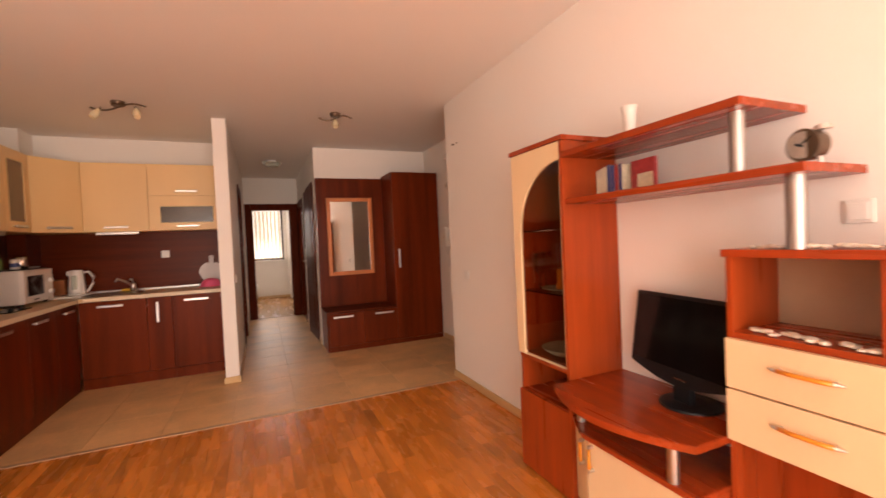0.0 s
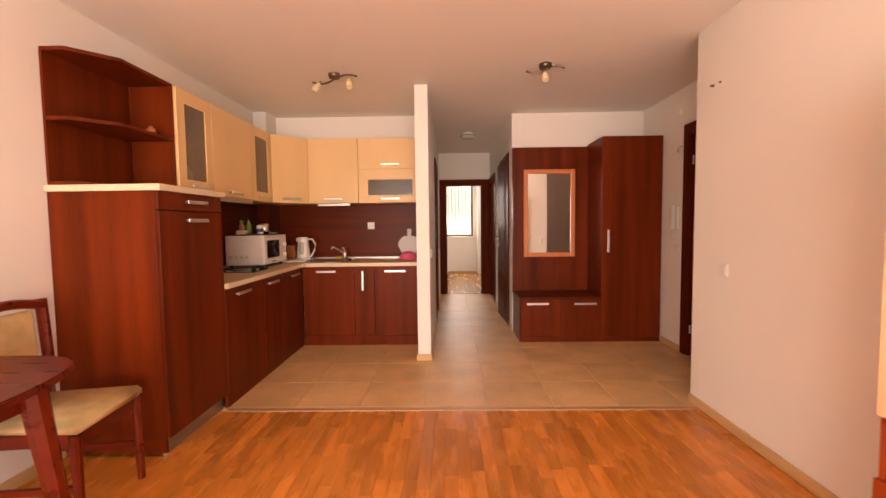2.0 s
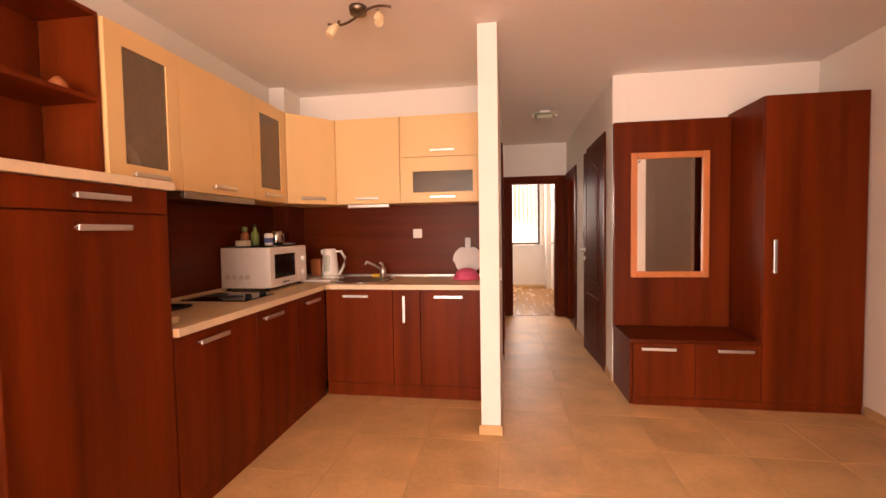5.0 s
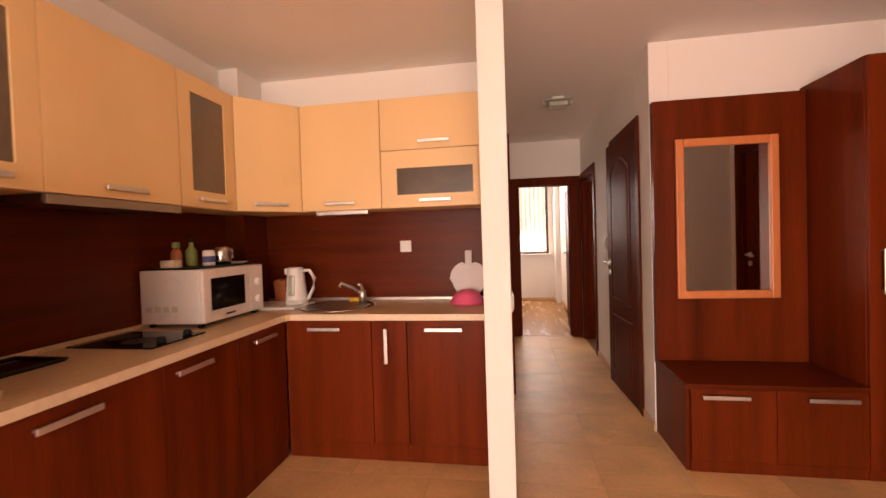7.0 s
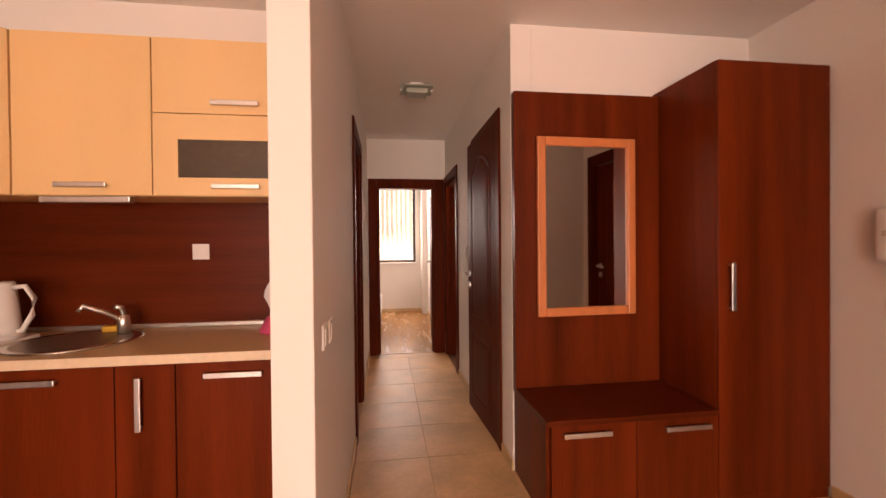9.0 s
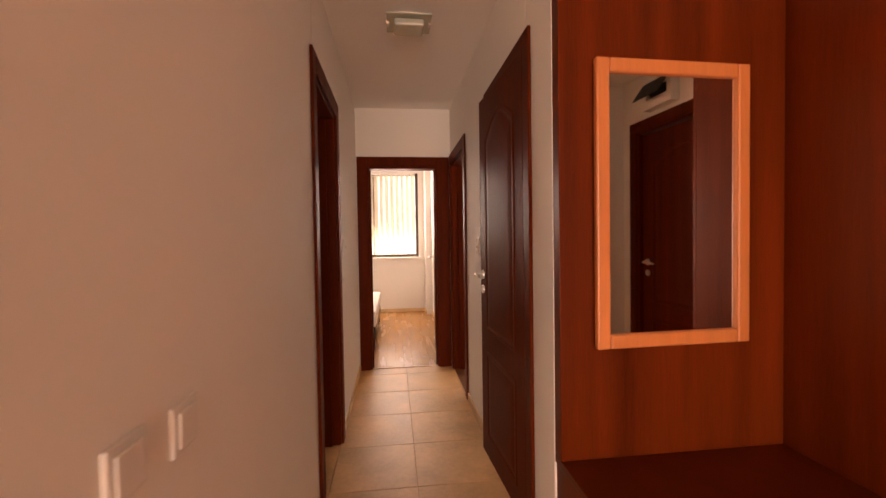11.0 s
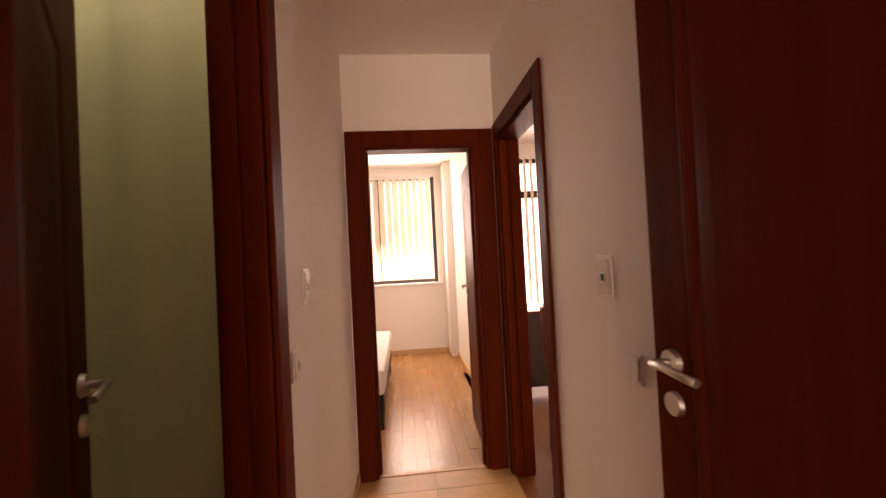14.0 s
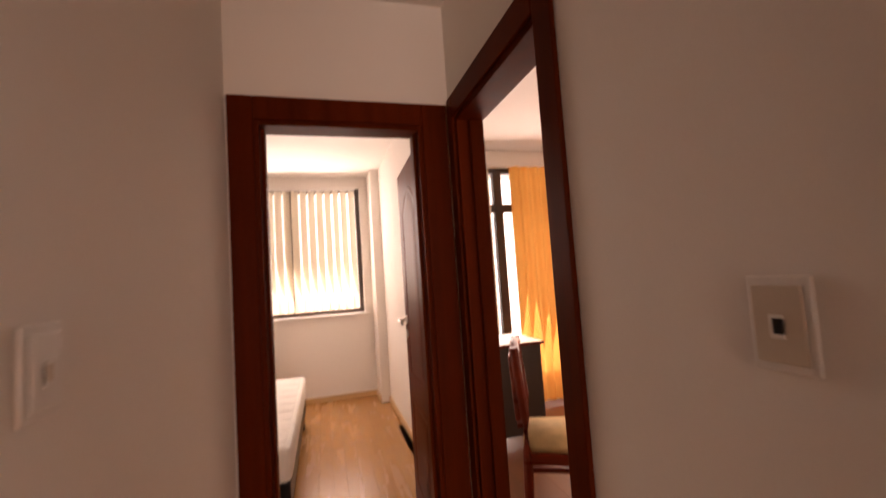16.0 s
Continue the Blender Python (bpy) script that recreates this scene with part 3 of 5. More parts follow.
wall_unit_left(3.2, 3.615, True, "cream wall cabinet with a frosted glass door")
wall_unit_left(3.615, 4.25, False, "cream wall cabinet over the extractor hood")
wall_unit_left(4.25, 4.68, True, "cream wall cabinet with a frosted glass door")
c = thing("wall_cabinet", (-2.0, 4.95, UZ0), "cream diagonal corner wall cabinet", "cabinet", "kitchen wall cabinets")
part("body", prism([(LX, 4.681), (-1.95, 4.681), (-1.652, 4.988), (-1.652, BACK), (-2.11, BACK), (-2.11, 4.999), (LX, 4.999)], UZ0, UZ1), CREAM, c)
ang = math.degrees(math.atan2(4.97 - 4.684, -1.655 + 1.93))
ln = math.hypot(4.97 - 4.684, -1.655 + 1.93)
bm = box(0, ln, 0, 0.018, UZ0 + 0.002, UZ1 - 0.002, 0.002)
dd = part("door", bm, CREAM, c)
h = bar_handle((ln / 2 - 0.1, 0, UZ0 + 0.045), (ln / 2 + 0.1, 0, UZ0 + 0.045), (0, -1, 0), dd)
for ob in (dd, h):
    ob.data.transform(pose(-1.93, 4.684, 0, 0, 0, ang))
c = thing("wall_cabinet", (-1.38, 5.1, UZ0), "cream wall cabinet above the sink", "cabinet", "kitchen wall cabinets")
part("body", box(-1.65, -1.1005, 4.99, BACK, UZ0, UZ1), CREAM, c)
dd = part("door", box(-1.648, -1.103, 4.97, 4.988, UZ0 + 0.002, UZ1 - 0.002, 0.002), CREAM, c)
bar_handle((-1.48, 4.97, UZ0 + 0.045), (-1.275, 4.97, UZ0 + 0.045), (0, -1, 0), dd)
c = thing("wall_cabinet", (-0.76, 5.1, UZ0), "cream wall cabinet with a solid flap over a glazed flap", "cabinet", "kitchen wall cabinets")
part("body", box(-1.0995, -0.412, 4.99, BACK, UZ0, UZ1), CREAM, c)
dd = part("flap", box(-1.097, -0.414, 4.97, 4.988, 1.879, UZ1 - 0.002, 0.002), CREAM, c)
bar_handle((-0.85, 4.97, 1.925), (-0.645, 4.97, 1.925), (0, -1, 0), dd)
dd = part("flap", frame_bm("x", 4.97, 4.988, -1.097, -0.472, UZ0 + 0.002, 1.874, -0.995, -0.505, 1.592, 1.762), CREAM, c)
part("pane", box(-1.0, -0.5, 4.976, 4.982, 1.585, 1.768), DARKPANE, dd, "frosted dark glass pane")
bar_handle((-0.85, 4.97, 1.552), (-0.645, 4.97, 1.552), (0, -1, 0), dd)
part("filler_strip", box(-0.469, -0.414, 4.97, 4.988, UZ0 + 0.002, 1.874), CREAM, c)

# open corner shelf over the tall unit
c = thing("corner_shelf", (-2.1, 2.9, 1.498), "walnut laminate open shelf unit with an angled end", "shelf")
outline = [(LX + 0.002, 2.585), (-2.118, 2.585), (-1.95, 2.76), (-1.95, 3.183), (LX + 0.002, 3.183)]
for nm, z in (("bottom", 1.499), ("shelf", 1.842), ("top", 2.203)):
    part(nm, prism(outline, z, z + 0.02, 0.001), WALNUT, c)
part("back_panel", box(LX + 0.002, LX + 0.016, 2.585, 3.183, 1.5195, 2.2025), WALNUT, c)
part("side_panel", box(LX + 0.0165, -1.95, 3.1835, 3.1995, 1.499, 2.223, 0.001), WALNUT, c)
o = tagged(part("shell_ornament", lathe([(0.012, 0), (0.032, 0.012), (0.03, 0.035), (0.012, 0.058), (0.0, 0.062)], (-2.03, 3.09, 1.8625), 12), BROWN, None, "", True), "small brown shell ornament on the corner shelf", "ornament")

# extractor hood
c = thing("extractor_hood", (-2.0, 3.93, 1.48), "slim pull-out extractor hood in dark metal", "hood")
part("housing", box(LX + 0.014, -1.95, 3.62, 4.245, 1.478, 1.509, 0.002), DARKMETAL, c)
part("front_rail", box(-1.949, -1.928, 3.62, 4.245, 1.470, 1.507, 0.003), GREYALU, c)

# lamp strip under the cabinets
c = thing("under_cabinet_lamp", (-1.38, 5.0, 1.49), "slim aluminium lamp strip under the wall cabinet", "lamp")
part("housing", box(-1.56, -1.20, 4.98, 5.02, 1.480, 1.509, 0.004), CHROME, c)


def socket_plate(name, at, out, label, w=0.08, rocker=False, h=None, insert=None):
    """A wall plate with a frame and an insert; out is the wall's outward way."""
    x, y, z = at
    h = h or w
    c = thing(name, at, label, "switch" if rocker else "socket")
    for nm, k, d0, d1 in (("frame", 1.0, 0.0, 0.008), ("insert", 0.8 if h != w else 0.72, 0.0085, 0.013)):
        a, e = w / 2 * k, h / 2 * k
        if out[0]:
            lo, hi = sorted((x + out[0] * d0, x + out[0] * d1))
            bm = box(lo, hi, y - a, y + a, z - e, z + e, 0.0025)
        else:
            lo, hi = sorted((y + out[1] * d0, y + out[1] * d1))
            bm = box(x - a, x + a, lo, hi, z - e, z + e, 0.0025)
        part(nm, bm, insert if insert and nm == "insert" else WHITE, c)
    if rocker and h != w:
        for nm, e, d1, mat in (("rocker", 0.018, 0.017, WHITE), ("rocker_gap", 0.012, 0.0175, BLACK if insert else IVORY)):
            lo, hi = sorted((x + out[0] * 0.0132, x + out[0] * d1))
            part(nm, box(lo, hi, y - 0.009, y + 0.009 if nm == "rocker" else y + 0.004, z - e, z + e * 0.7, 0.001), mat, c)
    return c


socket_plate("wall_socket", (-1.025, BACK - 0.012, 1.258), (0, -1, 0), "white plastic socket on the splashback")

# hob
c = thing("hob", (-2.0, 4.02, 0.86), "two-ring black glass hob set in the worktop", "hob")
part("glass", box(-2.2, -1.77, 3.87, 4.18, 0.8605, 0.868, 0.002), BLACKGLASS, c)
for y in (3.96, 4.11):
    part("knob", lathe([(0.02, 0), (0.02, 0.012), (0.015, 0.026), (0.0, 0.027)], (-1.81, y, 0.868), 16), BLACK, c, "", True)
for x in (-2.1, -1.95):
    part("cooking_ring", lathe([(0.07, 0), (0.07, 0.001), (0.066, 0.0012)], (x, 4.02 + (0.03 if x < -2 else -0.03), 0.868)), BLACK, c)
c = thing("serving_tray", (-2.0, 3.5, 0.86), "dark glossy tray lying on the worktop", "tray")
part("base", box(-2.22, -1.98, 3.28, 3.70, 0.8605, 0.868, 0.003), BLACKGLASS, c)
part("rim", tube([(-2.22, 3.28, 0.872), (-1.98, 3.28, 0.872), (-1.98, 3.70, 0.872), (-2.22, 3.70, 0.872), (-2.22, 3.28, 0.872)], 0.005), BLACK, c)
c = thing("frying_pan", (-2.13, 3.5, 0.88), "black frying pan with a lid on the tray", "pan")
part("pan", lathe([(0.06, 0), (0.085, 0.008), (0.095, 0.035), (0.088, 0.035), (0.078, 0.01), (0.0, 0.008)], (-2.12, 3.44, 0.868)), BLACK, c, "", True)
part("pan_rim_lid", lathe([(0.096, 0), (0.07, 0.014), (0.012, 0.022), (0.012, 0.04), (0.0, 0.042)], (-2.12, 3.44, 0.9035)), BROWN, c, "brown lid", True)
c = thing("booklet", (-1.8, 3.3, 0.86), "small stack of white booklets on the worktop", "booklet")
for i in range(3):
    part("cover", turn(box(-1.90, -1.74, 3.22, 3.33, 0.8605 + i * 0.009, 0.868 + i * 0.009, 0.001), (-1.82, 3.28, 0), i * 4 - 3), PAPER, c)

# microwave
c = thing("microwave_oven", (-2.03, 4.53, 0.86), "white microwave oven with a dark door window", "microwave")
MX = -1.85
part("body", box(-2.225, MX - 0.02, 4.275, 4.80, 0.882, 1.165, 0.006), WHITE2, c)
part("door", box(MX - 0.0195, MX, 4.277, 4.665, 0.884, 1.163, 0.005), WHITE2, c)
part("door_window", box(MX + 0.0005, MX + 0.004, 4.33, 4.61, 0.945, 1.115, 0.003), BLACKGLASS, c, "dark glass window")
part("control_panel", box(MX - 0.0195, MX - 0.001, 4.6665, 4.798, 0.884, 1.163, 0.004), WHITE2, c)
for z in (0.955, 1.06):
    part("knob", rod((MX - 0.001, 4.735, z), (MX + 0.022, 4.735, z), 0.024, 0.02, 18), WHITE, c)
part("label_bar", box(MX + 0.0005, MX + 0.0015, 4.44, 4.52, 0.905, 0.915), BLACK, c)
for i in range(4):
    part("vent", box(-2.19 + i * 0.05, -2.155 + i * 0.05, 4.2735, 4.2745, 0.945, 0.975), IVORY, c)
for x in (-2.19, -1.90):
    for y in (4.31, 4.76):
        part("foot", rod((x, y, 0.8602), (x, y, 0.8818), 0.016), BLACK, c)
tt = thing("black_tray", (-2.03, 4.53, 1.165), "flat black tray on top of the microwave", "tray")
part("plate", box(-2.21, -1.90, 4.30, 4.78, 1.1655, 1.174, 0.003), BLACK, tt)
c = thing("oil_bottle", (-2.1, 4.50, 1.174), "green oil bottle with a dark cap", "bottle")
part("bottle", lathe([(0.026, 0), (0.03, 0.01), (0.03, 0.085), (0.012, 0.115), (0.012, 0.135), (0, 0.136)], (-2.1, 4.50, 1.1745), 16), GREEN, c, "", True)
part("cap", lathe([(0.015, 0), (0.015, 0.02), (0, 0.021)], (-2.1, 4.50, 1.311), 14), BLACK, c)
c = thing("vinegar_bottle", (-2.14, 4.44, 1.174), "small dark bottle with a green cap", "bottle")
part("bottle", lathe([(0.026, 0), (0.028, 0.01), (0.028, 0.08), (0.012, 0.105), (0, 0.106)], (-2.14, 4.435, 1.1745), 16), BROWN, c, "", True)
part("cap", lathe([(0.02, 0), (0.02, 0.03), (0, 0.031)], (-2.14, 4.435, 1.2815), 14), GREEN, c)
c = thing("salt_shaker", (-2.02, 4.54, 1.174), "white shaker with a blue and red print", "shaker")
part("body", lathe([(0.03, 0), (0.032, 0.01), (0.032, 0.075), (0.026, 0.088), (0, 0.09)], (-1.99, 4.50, 1.1745), 18), WHITE, c, "", True)
part("print", lathe([(0.0325, 0.02), (0.0325, 0.055)], (-1.99, 4.50, 1.1745), 18), BLUE, c, "blue print")
c = thing("glass_jug", (-2.0, 4.62, 1.174), "glass jug with a metal lid", "jug")
part("body", lathe([(0.045, 0), (0.055, 0.02), (0.05, 0.08), (0.042, 0.105), (0.0, 0.106)], (-2.0, 4.62, 1.1745), 20), STEEL, c, "", True)
part("handle", tube([(-1.99, 4.665, 1.20), (-1.985, 4.70, 1.215), (-1.985, 4.70, 1.255), (-1.99, 4.662, 1.275)], 0.006), WHITE, c)
c = thing("saucer", (-1.96, 4.73, 1.174), "white saucer on the black tray", "saucer")
part("plate", lathe([(0.03, 0), (0.055, 0.008), (0.06, 0.012), (0.03, 0.006), (0, 0.006)], (-1.965, 4.72, 1.1745)), WHITE, c)
c = thing("paper_packet", (-2.1, 4.36, 1.174), "small white paper packet", "packet")
part("packet", box(-2.14, -2.05, 4.32, 4.37, 1.1745, 1.215, 0.004), PAPER, c)

# kettle on its board
c = thing("cutting_board", (-1.85, 4.97, 0.86), "white plastic board lying on the worktop", "board")
part("board", box(-2.05, -1.66, 4.83, 5.12, 0.8605, 0.878, 0.005), WHITE, c)
c = thing("electric_kettle", (-1.75, 4.98, 0.878), "white electric kettle with a grey water gauge", "kettle")
K = (-1.745, 5.02, 0.8785)
part("base", lathe([(0.075, 0), (0.078, 0.012), (0.07, 0.02), (0, 0.02)], K), WHITE, c)
part("body", lathe([(0.07, 0.021), (0.072, 0.04), (0.06, 0.17), (0.053, 0.235), (0.048, 0.245), (0, 0.247)], K), WHITE, c, "", True)
part("water_gauge", turn(box(K[0] - 0.022, K[0] + 0.022, K[1] - 0.074, K[1] - 0.060, K[2] + 0.055, K[2] + 0.195, 0.012), (K[0], K[1] - 0.07, K[2] + 0.06), -5, "X"), LAMPGLASS, c, "grey gauge window")
part("spout", turn(box(K[0] - 0.075, K[0] - 0.045, K[1] - 0.02, K[1] + 0.02, K[2] + 0.195, K[2] + 0.24, 0.008), K, 0), WHITE, c)
part("handle", tube([(K[0] + 0.05, K[1], K[2] + 0.22), (K[0] + 0.10, K[1], K[2] + 0.225), (K[0] + 0.135, K[1], K[2] + 0.17), (K[0] + 0.125, K[1], K[2] + 0.10), (K[0] + 0.085, K[1], K[2] + 0.03), (K[0] + 0.065, K[1], K[2] + 0.03)], 0.011), WHITE, c, "", True)
c = thing("knife_block", (-1.93, 5.15, 0.86), "slanted brown wooden knife block", "knife block")
part("block", turn(box(-1.97, -1.88, 5.13, 5.20, 0.866, 1.03, 0.004), (-1.92, 5.16, 0.866), 8, "X"), BROWN, c)

# sink and tap
c = thing("sink", (-1.43, 5.0, 0.86), "round stainless steel sink set in the worktop", "sink")
SK = (-1.43, 4.985, 0.8605)
part("rim", lathe([(0.245, 0.0), (0.25, 0.004), (0.235, 0.007), (0.205, 0.006), (0.2, 0.003)], SK, 40), STEEL, c, "", True)
# darker metal than the rim: the bowl's dark reflections are put into its colour
part("bowl", lathe([(0.205, 0.006), (0.198, -0.02), (0.188, -0.12), (0.16, -0.15), (0.03, -0.156)], SK, 40), GREYALU, c, "steel bowl with its dark reflections put into the colour", True)
part("drain", lathe([(0.03, -0.157), (0.03, -0.153), (0, -0.153)], SK, 16), BLACK, c)
c = thing("tap", (-1.31, 5.12, 0.86), "chrome mixer tap with a long swivel spout", "tap")
T = (-1.30, 5.10, 0.866)
part("base", lathe([(0.027, 0), (0.025, 0.06), (0.022, 0.085), (0.0, 0.09)], T, 20), CHROME, c, "", True)
part("spout", tube([(T[0], T[1], T[2] + 0.06), (T[0] - 0.05, T[1] - 0.04, T[2] + 0.105), (T[0] - 0.115, T[1] - 0.09, T[2] + 0.145), (T[0] - 0.125, T[1] - 0.10, T[2] + 0.12)], 0.011), CHROME, c, "", True)
part("lever", tube([(T[0], T[1], T[2] + 0.09), (T[0] - 0.005, T[1] - 0.01, T[2] + 0.125), (T[0] - 0.02, T[1] - 0.03, T[2] + 0.13)], 0.011), CHROME, c, "", True)
tagged(part("sponge", turn(box(-1.42, -1.34, 5.14, 5.19, 0.868, 0.895, 0.004), (-1.38, 5.16, 0), 10), SPONGE), "yellow sponge on the sink rim", "sponge")

# boards and bowl by the partition
c = thing("chopping_board", (-0.54, 5.2, 0.86), "white glass chopping board shaped like an apple, leaning on the wall", "board")
n = 28
pts = []
for i in range(n):
    a = 2 * math.pi * i / n - math.pi / 2
    r = 1.0 + 0.10 * math.cos(2 * (a - math.pi / 2)) * -1 - (0.12 if abs(a - math.pi / 2) < 0.3 else 0)
    pts.append((0.118 * r * math.cos(a) * (1.0 if math.sin(a) > 0 else 0.88), 0.135 * r * math.sin(a)))
bm = prism(pts, 0, 0.008, 0.001)
box(-0.024, 0.024, 0.10, 0.195, 0.0, 0.008, 0.0035, bm)
ob = part("board", bm, BOARD, c)
ob.data.transform(pose(-0.575, 5.215, 1.008, 83, 0, 0))
c = thing("plastic_bowl", (-0.585, 5.14, 0.86), "pink plastic bowl turned upside down", "bowl")
part("bowl", lathe([(0.115, 0.0), (0.117, 0.008), (0.105, 0.02), (0.085, 0.062), (0.06, 0.078), (0.045, 0.08), (0.04, 0.088), (0, 0.088)], (-0.575, 5.08, 0.8605), 30), PINK, c, "", True)

# all that stands on the worktop rests on its upper face
for nm in ("hob", "serving_tray", "frying_pan", "booklet", "microwave_oven", "black_tray", "oil_bottle", "vinegar_bottle", "salt_shaker", "glass_jug", "saucer", "paper_packet",
           "cutting_board", "electric_kettle", "knife_block", "sink", "tap", "sponge", "chopping_board", "plastic_bowl"):
    bpy.data.objects[nm].location.z += 0.015

# ---- entry niche ----
c = thing("shoe_bench", (1.06, 5.0, 0), "walnut laminate shoe bench with two flap doors", "bench")
part("side_panel", box(0.628, 0.646, 4.782, NICHE, 0, 0.455, 0.001), WALNUT, c)
part("body", box(0.6465, 1.4845, 4.782, NICHE, 0.06, 0.455), WALNUT, c)
part("plinth", box(0.6465, 1.4845, 4.772, 4.79, 0, 0.0595), WALNUT, c)
part("seat_top", box(0.622, 1.4845, 4.752, NICHE, 0.4555, 0.482, 0.002), WALNUT_X, c)
dd = part("door", box(0.648, 1.062, 4.762, 4.78, 0.065, 0.452, 0.002), WALNUT, c)
bar_handle((0.70, 4.762, 0.415), (0.93, 4.762, 0.415), (0, -1, 0), dd)
dd = part("door", box(1.066, 1.483, 4.762, 4.78, 0.065, 0.452, 0.002), WALNUT, c)
bar_handle((1.20, 4.762, 0.413), (1.43, 4.762, 0.413), (0, -1, 0), dd)
tagged(part("wall_panel", box(0.622, 1.4845, 5.195, NICHE - 0.001, 0.4825, 2.125, 0.002), WALNUT), "tall walnut laminate wall panel behind the bench", "panel")
c = thing("wardrobe", (1.79, 5.0, 0), "tall walnut laminate hall wardrobe with one door", "wardrobe")
part("body", box(1.485, 2.103, 4.782, NICHE, 0.05, 2.152, 0.002), WALNUT, c)
part("plinth", box(1.487, 2.103, 4.77, 4.7815, 0, 0.0495), WALNUT, c)
dd = part("door", box(1.487, 2.101, 4.760, 4.78, 0.055, 2.15, 0.002), WALNUT, c)
bar_handle((1.545, 4.76, 0.955), (1.545, 4.76, 1.185), (0, -1, 0), dd)
c = thing("wall_mirror", (1.03, 5.19, 1.37), "rectangular mirror in an orange wooden frame", "mirror")
for nm, x0, x1, z0, z1 in (("frame_side", 0.741, 0.79, 0.8775, 1.8725), ("frame_side", 1.281, 1.33, 0.8775, 1.8725), ("frame_rail", 0.7905, 1.2805, 0.8775, 0.9265), ("frame_rail", 0.7905, 1.2805, 1.8235, 1.8725)):
    part(nm, box(x0, x1, 5.168, 5.1945, z0, z1, 0.007), FRAME, c)
part("glass", box(0.785, 1.286, 5.184, 5.19, 0.922, 1.828), MIRROR, c, "silvered mirror glass")
c.matrix_basis = Matrix.Translation((1.035, 5.182, 1.37)) @ Matrix.Rotation(radians(1.8), 4, "Z") @ Matrix.Translation((-0.005, 0.008, 0))

# intercom, switches on the entry wall
c = thing("intercom_handset", (EX, 4.5, 1.3), "white wall intercom with a hanging handset", "intercom")
part("base", box(EX - 0.03, EX - 0.0005, 4.455, 4.535, 1.19, 1.42, 0.01), WHITE, c)
b = box(EX - 0.066, EX - 0.0305, 4.456, 4.544, 1.19, 1.43, 0.017)
part("handset", b, WHITE, c, "", True)
part("button", box(EX - 0.0685, EX - 0.0655, 4.49, 4.51, 1.30, 1.325, 0.001), IVORY, c, "small ivory button")
part("cord", tube([(EX - 0.04, 4.51, 1.19), (EX - 0.03, 4.52, 1.11), (EX - 0.025, 4.505, 1.085), (EX - 0.02, 4.49, 1.12), (EX - 0.02, 4.49, 1.19)], 0.005), WHITE, c)
socket_plate("light_switch", (EX, 4.49, 0.985), (-1, 0, 0), "white plastic double switch by the entrance door", 0.09, True)
socket_plate("light_switch", (RX, 2.95, 0.965), (-1, 0, 0), "white plastic light switch on the wall corner", 0.08, True)
socket_plate("wall_socket", (RX, 0.367, 1.309), (-1, 0, 0), "white plastic socket above the drawer cabinet", 0.07)
c = thing("door_chime", (EX, 4.43, 1.93), "small round white door chime", "chime")
part("body", rod((EX, 4.44, 1.94), (EX - 0.035, 4.44, 1.94), 0.045, 0.04, 20), WHITE, c)
part("grille", rod((EX - 0.0355, 4.44, 1.94), (EX - 0.038, 4.44, 1.94), 0.022, seg=18), IVORY, c, "beige centre grille")
c = thing("smoke_sensor", (EX, 4.49, 2.31), "small round white sensor under the ceiling", "sensor")
part("body", rod((EX, 4.49, 2.31), (EX - 0.02, 4.49, 2.31), 0.04, 0.036, 20), WALL, c)
c = thing("fuse_box", (EX, 3.76, 2.3), "white electrical box with a dark flap above the entrance door", "fuse box")
part("case", box(EX - 0.07, EX - 0.0005, 3.62, 3.92, 2.20, 2.40, 0.006), WHITE, c)
part("flap", turn(box(EX - 0.075, EX - 0.071, 3.63, 3.91, 2.23, 2.39, 0.001), (EX - 0.072, 3.77, 2.39), 35, "Y"), BLACK, c, "raised smoked flap")
part("breaker_row", box(EX - 0.0735, EX - 0.0705, 3.66, 3.88, 2.27, 2.34), STEEL, c, "row of breakers")
tagged(part("wall_hook", rod((RX, 3.10, 2.118), (RX - 0.02, 3.10, 2.118), 0.008, 0.006, 10), DARKMETAL), "small metal hook in the wall", "hook")
tagged(part("wall_hook", rod((RX, 3.03, 2.118), (RX - 0.012, 3.03, 2.118), 0.006, 0.005, 10), DARKMETAL), "small metal hook in the wall", "hook")
socket_plate("light_switch", (HL, 6.78, 1.217), (1, 0, 0), "white plastic light switch in the hall", 0.075, True, 0.115)
socket_plate("thermostat", (HL, 6.62, 1.005), (1, 0, 0), "white plastic wall switch by the bathroom door", 0.075, True, 0.09)
socket_plate("light_switch", (HR, 6.553, 1.21), (-1, 0, 0), "ivory light switch in a white frame with a small rocker", 0.08, True, 0.125, IVORY)
socket_plate("wall_socket", (HR, 6.425, 0.98), (-1, 0, 0), "white plastic socket by the ajar door", 0.08)
socket_plate("wall_socket", (HL, 4.38, 0.985), (1, 0, 0), "white plastic switch on the partition wall", 0.08, True)
socket_plate("wall_socket", (HL, 4.53, 0.975), (1, 0, 0), "white plastic switch on the partition wall", 0.08, True)


